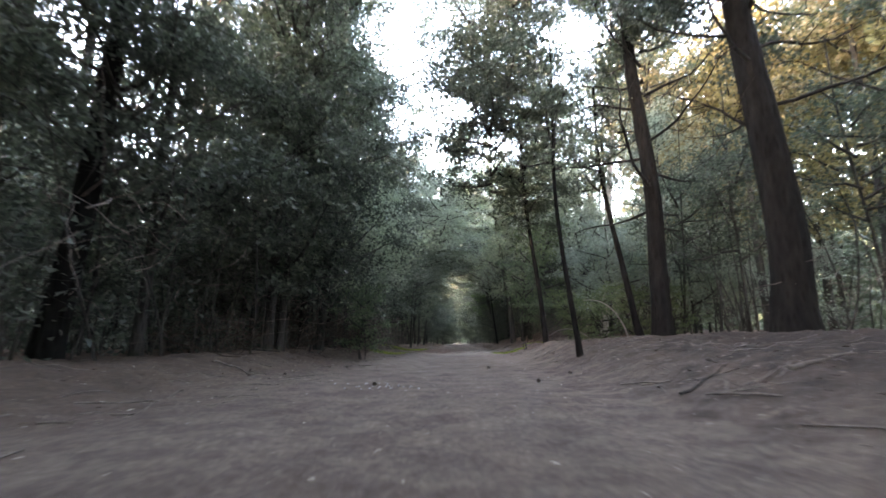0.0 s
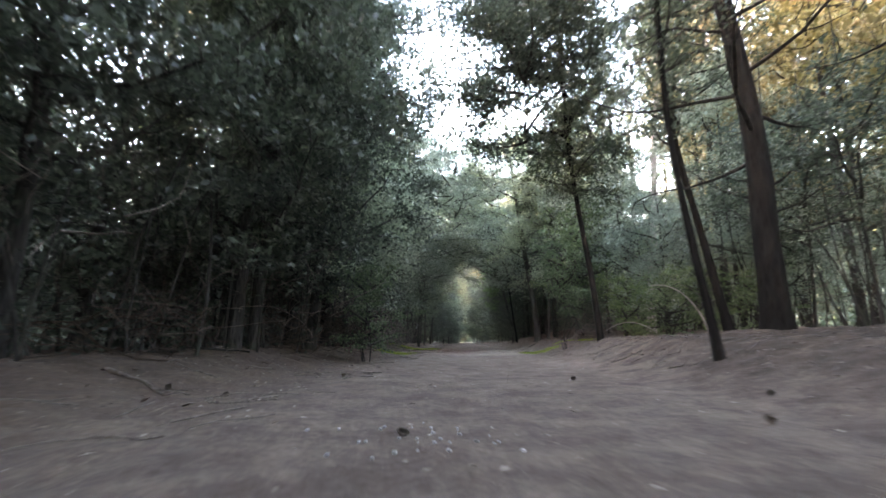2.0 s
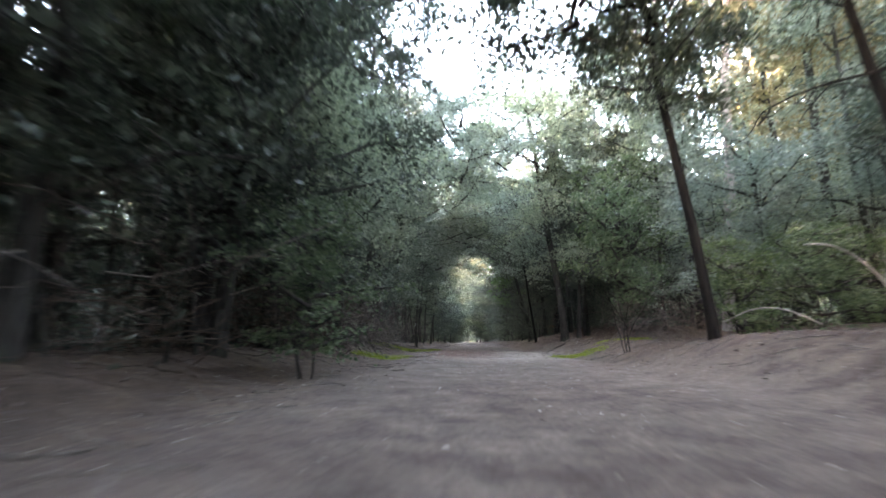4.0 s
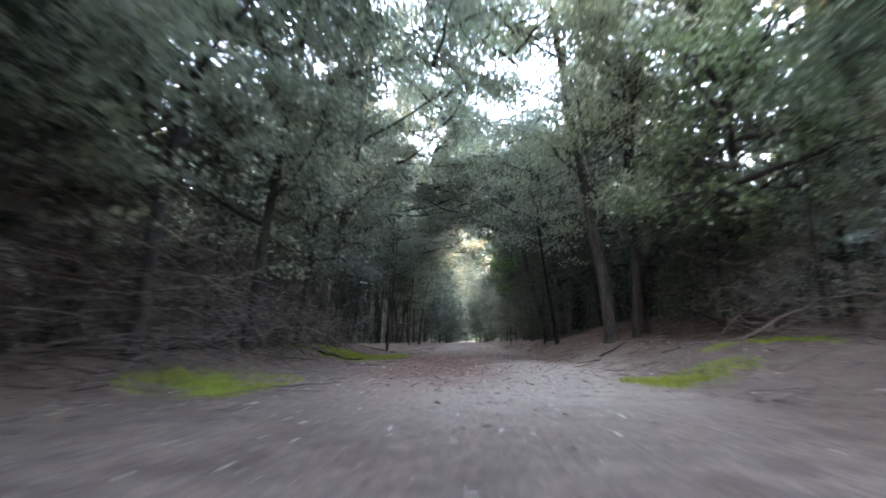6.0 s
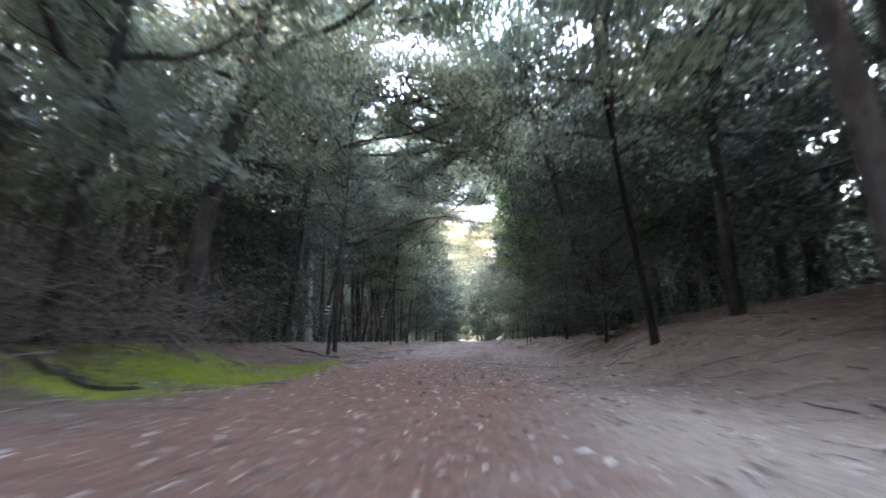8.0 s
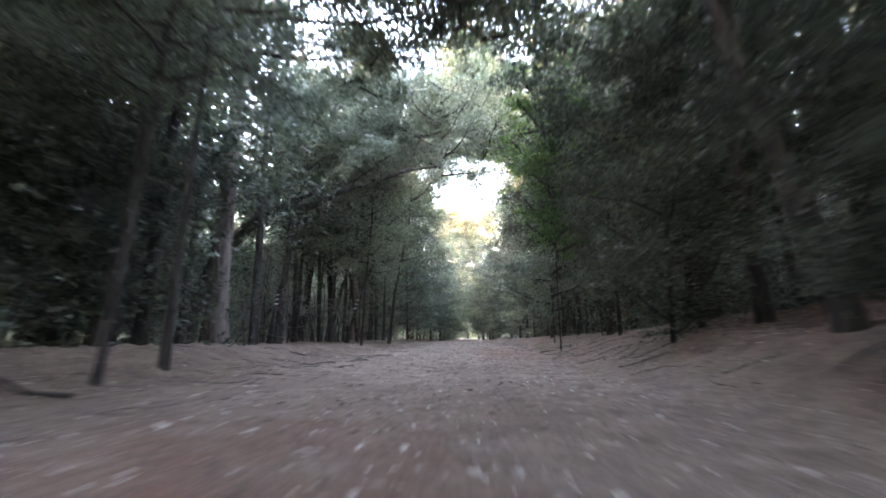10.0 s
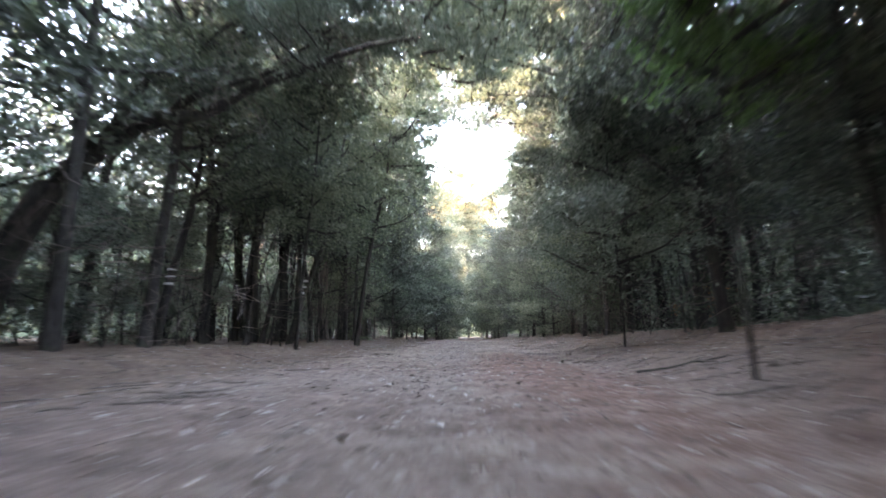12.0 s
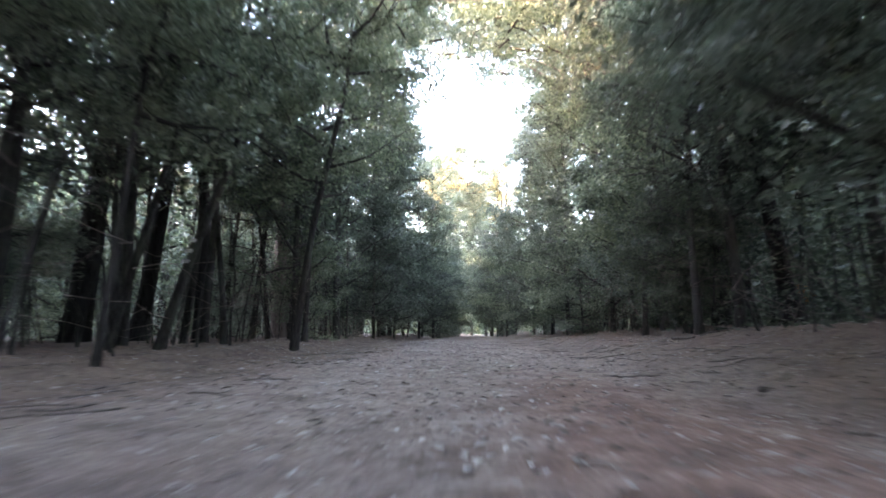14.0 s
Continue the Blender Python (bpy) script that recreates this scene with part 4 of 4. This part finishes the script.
# ---- dead undergrowth ----
def twigs_into(pieces, rng, centre, spread, count, length, thick=0.006, up=0.1):
    for _ in range(count):
        p = np.array(centre) + rng.normal(0, 1, 3) * np.array(spread)
        p[2] = max(float(ground_z(p[0], p[1])) + 0.01, p[2])
        d = rng.normal(0, 1, 3) * np.array([1, 1, 0.45])
        ln = limb_line(p, d, length * rng.uniform(0.4, 1.3), rng, up, 0.28, 5)
        ln[:, 2] = np.maximum(ln[:, 2], ground_z(ln[:, 0], ln[:, 1]) + 0.005)
        pieces.append(tube(ln, np.linspace(thick, thick * 0.35, len(ln)) * rng.uniform(0.6, 1.7), 3))


def undergrowth():
    rng = np.random.default_rng(88)
    pieces = []
    for _ in range(230):
        side = -1 if rng.uniform() < 0.55 else 1
        x, y = side * rng.uniform(3.4, 9.5), rng.uniform(2, 55)
        if side > 0 and y < 12:
            x += 1.5
        twigs_into(pieces, rng, (x, y, ground_z(x, y) + rng.uniform(0.1, 1.6)), (0.5, 0.5, 0.35), 12, 1.1)
    tagged(new("dead_undergrowth", mesh_from("dead_undergrowth", *join(pieces), M_TWIG)), "tangle of bare dead twigs under the trees", "undergrowth", kind="stuff")


undergrowth()


def saplings(x0, x1, y0, y1, count, seed):
    """Thin bare stems that stand close together in the shade, with short dead side twigs."""
    rng = np.random.default_rng(seed)
    pieces = []
    for _ in range(count):
        x, y = rng.uniform(x0, x1), rng.uniform(y0, y1)
        h = rng.uniform(1.4, 4.6)
        stem = limb_line((x, y, float(ground_z(x, y)) - 0.05), (rng.normal(0, 0.13), rng.normal(0, 0.13), 1), h, rng, 0.1, 0.09, 6)
        pieces.append(tube(stem, np.linspace(0.006 + 0.0045 * h, 0.004, 7), 5))
        for _ in range(5):
            q = stem[rng.integers(1, 7)]
            tw = limb_line(q, rng.normal(0, 1, 3) * np.array([1, 1, 0.5]), rng.uniform(0.25, 0.9), rng, 0.0, 0.25, 4)
            pieces.append(tube(tw, np.linspace(0.005, 0.002, 5), 3))
    tagged(new("sapling_thicket", mesh_from("sapling_thicket", *join(pieces), M_OAK, True)), "thin bare stems and dead twigs crowded in the shade", "thicket", kind="stuff")


for x0, x1, y0, y1, count, seed in ((-7.5, -3.4, 4.5, 14, 110, 1), (-7.5, -4.0, 14, 29, 130, 2), (-9.5, -4.2, 38, 58, 150, 3), (4.8, 8.2, 22, 38, 140, 4), (4.2, 8.0, 38, 58, 120, 5), (5.4, 9.0, 8.5, 20, 80, 6)):
    saplings(x0, x1, y0, y1, count, seed)


M_BRUSH = bark("brown_dead_twig", (0.045, 0.034, 0.028), (0.15, 0.118, 0.098), 20)


def brush_heap(x, y, size, count, label, mat=M_TWIG):
    rng = np.random.default_rng(int(900 + y * 7))
    pieces = []
    twigs_into(pieces, rng, (x, y, float(ground_z(x, y)) + 0.3 * size), (0.42 * size, 0.55 * size, 0.25 * size), count, min(1.2 * size, 1.3), 0.006, -0.1)
    pieces = [p for p in pieces if np.abs(np.array(p[0])[:, 0]).min() > 2.5]
    tagged(new("brush_heap", mesh_from("brush_heap", *join(pieces), mat)), label, "brush", "heaps of dead brush", "stuff")


for x, y, sz, c in ((-3.9, 22.9, 1.1, 300), (-3.7, 24.4, 0.9, 160), (-3.6, 20.2, 1.3, 240), (-3.3, 17.6, 1.5, 240), (-3.2, 15.4, 1.4, 240), (-3.5, 13.4, 1.2, 120), (3.6, 18.2, 1.0, 110), (4.2, 16.6, 0.9, 90), (-3.5, 10.4, 1.0, 90), (-3.6, 7.0, 0.8, 70)):
    brush_heap(x, y, sz, c, "heap of bare dead branches on the verge", M_BRUSH if x < 0 and y < 16 else M_TWIG)


for x, y, sz, c in ((-4.5, 17.4, 2.3, 320), (-4.4, 19.8, 2.0, 300), (-4.9, 15.2, 2.3, 300), (-4.2, 21.6, 1.6, 220), (-5.2, 13.0, 2.0, 220)):
    brush_heap(x, y, sz, c, "high tangle of brown dead brush under the oaks", M_BRUSH)


# ---- litter, grass ----
def litter():
    rng = np.random.default_rng(12)
    k = 120000
    x = np.concatenate([rng.uniform(-5, 6, k // 2), rng.normal(0, 1.6, k // 2)])
    y = rng.uniform(-1, 56, k)
    red = np.exp(-((x + 0.75) / 0.9) ** 2 - ((y - 21) / 4.5) ** 2)
    keep = rng.uniform(0, 1, k) < 0.12 + 0.3 * ease((np.abs(x) - 1.2) / 1.5) + 0.5 * red + 0.55 * ease((y - 14) / 4) + 0.1 * ease((y - 28) / 5)
    x, y = x[keep], y[keep]
    c = np.stack([x, y, ground_z(x, y) + 0.008], 1)
    k = len(c)
    a = rng.uniform(0, 6.3, k)
    d = np.stack([np.cos(a), np.sin(a), rng.normal(0, 0.12, k)], 1)
    s = np.stack([-np.sin(a), np.cos(a), rng.normal(0, 0.12, k)], 1)
    ln = (0.007 + 0.034 * rng.uniform(0, 1, (k, 1)) ** 2) * (0.55 + 0.25 * ease((y - 9) / 6) + 0.12 * ease((y - 30) / 5))[:, None]
    w = ln * rng.uniform(0.25, 0.6, (k, 1))
    up = np.array([0, 0, 1.0]) * w * 0.35
    v = np.stack([c - d * ln, c + s * w + up, c + d * ln, c - s * w + up], 1).reshape(-1, 3)
    tagged(new("leaf_litter", mesh_from("leaf_litter", v, np.arange(4 * k).reshape(k, 4), M_LITTER)), "scattered dry brown and pale fallen leaves", "leaf litter", kind="stuff")


litter()


def fallen_leaves():
    """Larger curled brown leaves on the verges."""
    rng = np.random.default_rng(131)
    k = 8500
    x, y = rng.normal(0, 1, k), 0.5 + 49.5 * rng.uniform(0, 1, k) ** 1.2
    x = np.where(rng.uniform(0, 1, k) < 0.62, 1.5 + 1.5 * np.abs(x) + 0.2 * x, -2.1 - 1.5 * np.abs(x) + 0.2 * x)
    c = np.stack([x, y, ground_z(x, y) + 0.007], 1)
    a, tilt = rng.uniform(0, 6.3, k), rng.normal(0, 0.25, (k, 2))
    d = np.stack([np.cos(a), np.sin(a), tilt[:, 0]], 1) * rng.uniform(0.010, 0.030, (k, 1))
    w = np.stack([-np.sin(a), np.cos(a), tilt[:, 1]], 1) * rng.uniform(0.006, 0.016, (k, 1))
    v = np.stack([c - d, c + w, c + d, c - w], 1).reshape(-1, 3)
    m = leafage("curled_dead_leaves", (0.04, 0.026, 0.020), (0.10, 0.066, 0.050), (0.26, 0.20, 0.16), 0.05, 0.8)
    tagged(new("fallen_leaves", mesh_from("fallen_leaves", v, np.arange(4 * k).reshape(k, 4), m)), "curled brown dead leaves strewn on the verges", "leaf litter", kind="stuff")


fallen_leaves()


def grass():
    rng = np.random.default_rng(14)
    vs = []
    for cx, cy, rx, ry in GRASS:
        k = int(12000 * rx * ry)
        r, a = rng.beta(1.6, 1.5, k) * 1.15, rng.uniform(0, 6.3, k)
        x, y = cx + rx * r * np.cos(a), cy + ry * r * np.sin(a)
        keep = np.sin(x * 6 + 1.3 * np.sin(y * 4)) + np.sin(y * 5 + x * 2) + rng.normal(0, 0.8, k) > -0.1
        x, y = x[keep], y[keep]
        k = len(x)
        p = np.stack([x, y, ground_z(x, y)], 1)
        b = rng.uniform(0, 6.3, k)
        s = np.stack([np.cos(b), np.sin(b), np.zeros(k)], 1) * 0.004
        h = rng.uniform(0.02, 0.06, (k, 1))
        tip = p + np.concatenate([rng.normal(0, 0.5, (k, 2)), np.ones((k, 1))], 1) * h
        vs.append(np.stack([p - s, p + s, tip], 1).reshape(-1, 3))
    v = np.concatenate(vs)
    tagged(new("grass", mesh_from("grass", v, np.arange(len(v)).reshape(-1, 3), M_GRASS)), "short bright green grass and moss patches", "grass", kind="stuff")


grass()


# ---- small things on the ground ----
def stick(x0, y0, x1, y1, thick, label, mat, name="fallen_branch", sag=0.0, fork=True, seed=0):
    """A fallen branch that lies on the ground from one end to the other."""
    rng = np.random.default_rng(seed + 40)
    t = np.linspace(0, 1, 12)
    wob = 0.022 * np.sin(t * 5 + seed) * math.hypot(x1 - x0, y1 - y0)
    x, y = x0 + (x1 - x0) * t, y0 + (y1 - y0) * t + wob
    z = ground_z(x, y) + thick * 0.45 + 0.01 * rng.uniform(0, 1, 12) + sag * np.sin(t * np.pi)
    base = np.array([x0, y0, z[0]])
    line = np.stack([x, y, z], 1) - base
    th = thing(name, pose(*base), label, "branch")
    part("stem", mesh_from("stem", *tube(line, np.linspace(thick / 2, thick / 5, 12), 7, 0.08, rng), mat, True), th)
    if fork:
        q = line[6]
        d = np.array([-(y1 - y0), x1 - x0, 0.0]) * 0.25 + np.array([x1 - x0, y1 - y0, 0]) * 0.15
        ln = q + np.linspace(0, 1, 6)[:, None] * d
        ln[:, 2] = ground_z(ln[:, 0] + base[0], ln[:, 1] + base[1]) + thick * 0.3 - base[2]
        part("side_shoot", mesh_from("side_shoot", *tube(ln, np.linspace(thick / 4, thick / 9, 6), 6, 0.08, rng), mat, True), th)


DEAD_L = "dry fallen branch lying on the ground"
stick(-3.7, 21.9, -2.26, 21.5, 0.075, "thick dark fallen branch lying across the grass", M_OAK, seed=1)
for k, (x0, y0, x1, y1, w) in enumerate(((1.45, 3.2, 2.0, 3.6, 0.022), (2.0, 2.95, 2.5, 3.05, 0.035), (-3.1, 5.9, -2.3, 5.6, 0.03), (-4.6, 8.1, -3.3, 8.6, 0.05), (1.7, 15.6, 2.2, 15.9, 0.03),
                                         (-2.9, 20.0, -3.9, 19.6, 0.04), (1.9, 20.2, 2.4, 20.35, 0.03), (3.3, 43.1, 4.3, 43.3, 0.05), (-3.0, 32.6, -4.0, 32.9, 0.04), (1.6, 34.6, 2.2, 34.1, 0.025),
                                         (2.3, 18.7, 3.4, 18.3, 0.035), (3.0, 15.9, 4.1, 16.4, 0.03), (-2.4, 26.8, -3.6, 27.0, 0.035), (1.2, 39.4, 1.7, 39.6, 0.02), (-1.9, 40.6, -2.5, 40.8, 0.02), (2.4, 30.6, 3.0, 31.2, 0.03))):
    stick(x0, y0, x1, y1, w, DEAD_L, M_TWIG if k % 3 else M_OAK, seed=10 + k)


def bent_stem():
    """A pale dead stem bowed over on the verge."""
    x, y = 4.22, 11.8
    z = float(ground_z(x, y))
    t = np.linspace(0, 1, 14)
    line = np.stack([-1.05 * t ** 1.7, 0.1 * np.sin(3 * t), 1.02 * np.sin(t * 1.75) - 0.05], 1)
    th = thing("bent_stem", pose(x, y, z), "pale bare dead stem bowed over on the verge", "branch")
    part("stem", mesh_from("stem", *tube(line, np.linspace(0.02, 0.009, 14), 7), M_PALE, True), th)
    low = np.stack([np.linspace(0, -0.9, 8) - 1.0, np.linspace(0, 0.3, 8), 0.05 + 0.2 * np.sin(np.linspace(0, 3, 8))], 1)
    part("side_shoot", mesh_from("side_shoot", *tube(low, np.linspace(0.011, 0.006, 8), 6), M_PALE, True), th)


bent_stem()


def pine_cone_mesh():
    """Rings of overlapping scales round an egg-shaped core."""
    pieces = []
    for k in range(9):
        f = k / 8
        r = 0.026 * math.sin(0.35 + 2.55 * f)
        z = 0.062 * f
        for j in range(8):
            a = 2 * math.pi * (j + 0.5 * (k % 2)) / 8
            c, s_ = math.cos(a), math.sin(a)
            o = np.array([c, s_, 0.0])
            w = np.array([-s_, c, 0.0]) * r * 0.5
            p = o * r * 0.45 + np.array([0, 0, z])
            q = o * r * 1.1 + np.array([0, 0, z + 0.006])
            pieces.append((np.array([p - w, p + w, q + w * 0.9, q - w * 0.9]), np.array([[0, 1, 2, 3]])))
    return mesh_from("pine_cone", *join(pieces), M_TWIG)


CONE = pine_cone_mesh()
for x, y in ((0.82, 4.83), (-0.78, 4.5), (-2.1, 5.7), (1.3, 5.6), (-2.62, 5.9), (0.4, 6.9), (-1.8, 7.4), (2.05, 3.9), (1.25, 36.4), (1.75, 38.2), (-2.6, 36.1), (1.95, 33.1)):
    ob = new("pine_cone", CONE)
    ob.matrix_basis = pose(x, y, float(ground_z(x, y)) + 0.02, 78, 20 * x, 60 * y) @ Matrix.Scale(0.75, 4)
    tagged(ob, "dry brown pine cone lying on the track", "pine cone", "fallen pine cones")


def pebble_mesh(seed):
    """A worn little stone: a lumpy, flattened ball of rings."""
    rng = np.random.default_rng(seed)
    ring = [(0.2, -0.85), (0.75, -0.6), (1.0, 0.0), (0.8, 0.55), (0.2, 0.8)]
    a = np.linspace(0, 2 * np.pi, 7, endpoint=False)
    v = np.concatenate([np.stack([r * np.cos(a), 0.8 * r * np.sin(a), np.full(7, 0.6 * h)], 1) for r, h in ring])
    v = v * (1 + rng.normal(0, 0.08, (len(v), 1))) * 0.014
    i, j = np.meshgrid(np.arange(4), np.arange(7), indexing="ij")
    f = np.stack([i * 7 + j, i * 7 + (j + 1) % 7, (i + 1) * 7 + (j + 1) % 7, (i + 1) * 7 + j], -1).reshape(-1, 4)
    return mesh_from("pebble", v, f, M_STONE, True)


def white_stone():
    m, n, l, b = material("white_quartz", 0.35)
    t = noise_node(n, l, 60, 5)
    l.new(ramp(n, l, t.outputs["Fac"], (0.3, (0.30, 0.30, 0.31)), (0.65, (0.58, 0.58, 0.59))).outputs["Color"], b.inputs["Base Color"])
    return m


M_STONE = white_stone()
PEBBLES = [pebble_mesh(k) for k in range(3)]
pebble_rng = np.random.default_rng(515)
for k in range(30):
    x, y = -0.72 + 0.15 * pebble_rng.normal(), 4.45 + 0.15 * pebble_rng.normal()
    stone = new("pebble", PEBBLES[k % 3])
    stone.matrix_basis = pose(x, y, float(ground_z(x, y)) + 0.006, 0, 0, 50 * k) @ Matrix.Scale(pebble_rng.uniform(0.3, 0.75), 4)
    tagged(stone, "small shiny white pebble lying on the track", "pebble", "white pebbles on the track")


def verge_twigs():
    rng = np.random.default_rng(71)
    pieces = []
    for _ in range(1500):
        side = -1 if rng.uniform() < 0.45 else 1
        x, y = side * (1.5 + abs(rng.normal(0, 1.5))), rng.uniform(1, 52)
        a, ln = rng.uniform(0, 6.3), rng.uniform(0.06, 0.45)
        t = np.linspace(-0.5, 0.5, 4)
        px, py = x + t * ln * math.cos(a), y + t * ln * math.sin(a)
        pz = ground_z(px, py) + 0.006 + rng.uniform(0, 0.012, 4)
        pieces.append(tube(np.stack([px, py, pz], 1), np.full(4, rng.uniform(0.002, 0.007)), 4))
    tagged(new("twig_litter", mesh_from("twig_litter", *join(pieces), M_TWIG)), "small dry twigs strewn over the verges", "twigs", kind="stuff")


verge_twigs()


def marker_stripes(x, y, z, radius, count, lean):
    """White painted bands round part of a trunk, a trail mark."""
    m, n, l, b = material("white_paint", 0.6)
    t = noise_node(n, l, 40, 4)
    l.new(ramp(n, l, t.outputs["Fac"], (0.3, (0.55, 0.56, 0.56)), (0.6, (0.82, 0.83, 0.83))).outputs["Color"], b.inputs["Base Color"])
    th = thing("trail_mark", pose(x, y, z), "faded white painted bands on a trunk", "trail mark")
    for k in range(count):
        a = np.linspace(math.pi * 1.05, math.pi * 1.95, 9)
        ring = np.stack([radius * np.cos(a), radius * np.sin(a)], 1)
        h = 0.16 * k
        v = np.concatenate([np.column_stack([ring * (1 if i < 2 else 0.9) + np.array([lean * (h + dz), 0]), np.full(9, h + dz)]) for i, dz in enumerate((0.0, 0.05, 0.05, 0.0))])
        j = np.arange(8)
        f = np.concatenate([np.stack([a0 * 9 + j, a0 * 9 + j + 1, b0 * 9 + j + 1, b0 * 9 + j], 1) for a0, b0 in ((0, 1), (1, 2), (2, 3), (3, 0))])
        part("band", mesh_from("band", v, f, m), th)


tree("young_oak", -4.64, 41.94, 0.15, 6.5, 0.24, 0.02, 3.0, [(LIGHT[1], 3.2, 10, 0.8)], label="thin oak that leans, with white painted bands", seed=21)
marker_stripes(-4.34, 41.94, 1.42, 0.085, 3, 0.28)
tree("young_oak", -6.75, 39.8, 0.2, 7.5, 0.12, 0.01, 3.0, [(LIGHT[0], 3.4, 10, 0.9)], label="oak trunk with white painted bands", seed=29)
marker_stripes(-6.58, 39.8, 1.45, 0.11, 3, 0.14)


for k, (x0, y0, x1, y1, w, sag) in enumerate(((2.9, 18.0, 5.0, 17.4, 0.03, 0.45), (3.4, 17.0, 5.4, 17.6, 0.022, 0.6), (3.2, 19.2, 4.9, 18.8, 0.025, 0.5), (-3.4, 18.6, -5.0, 18.0, 0.025, 0.2), (-3.2, 16.4, -4.6, 17.2, 0.02, 0.25), (-3.0, 23.4, -4.6, 24.2, 0.03, 0.15), (-2.7, 23.9, -4.2, 24.0, 0.02, 0.1))):
    stick(x0, y0, x1, y1, w, "pale bare dead branch propped on the brush", M_GREY, sag=sag, seed=60 + k)
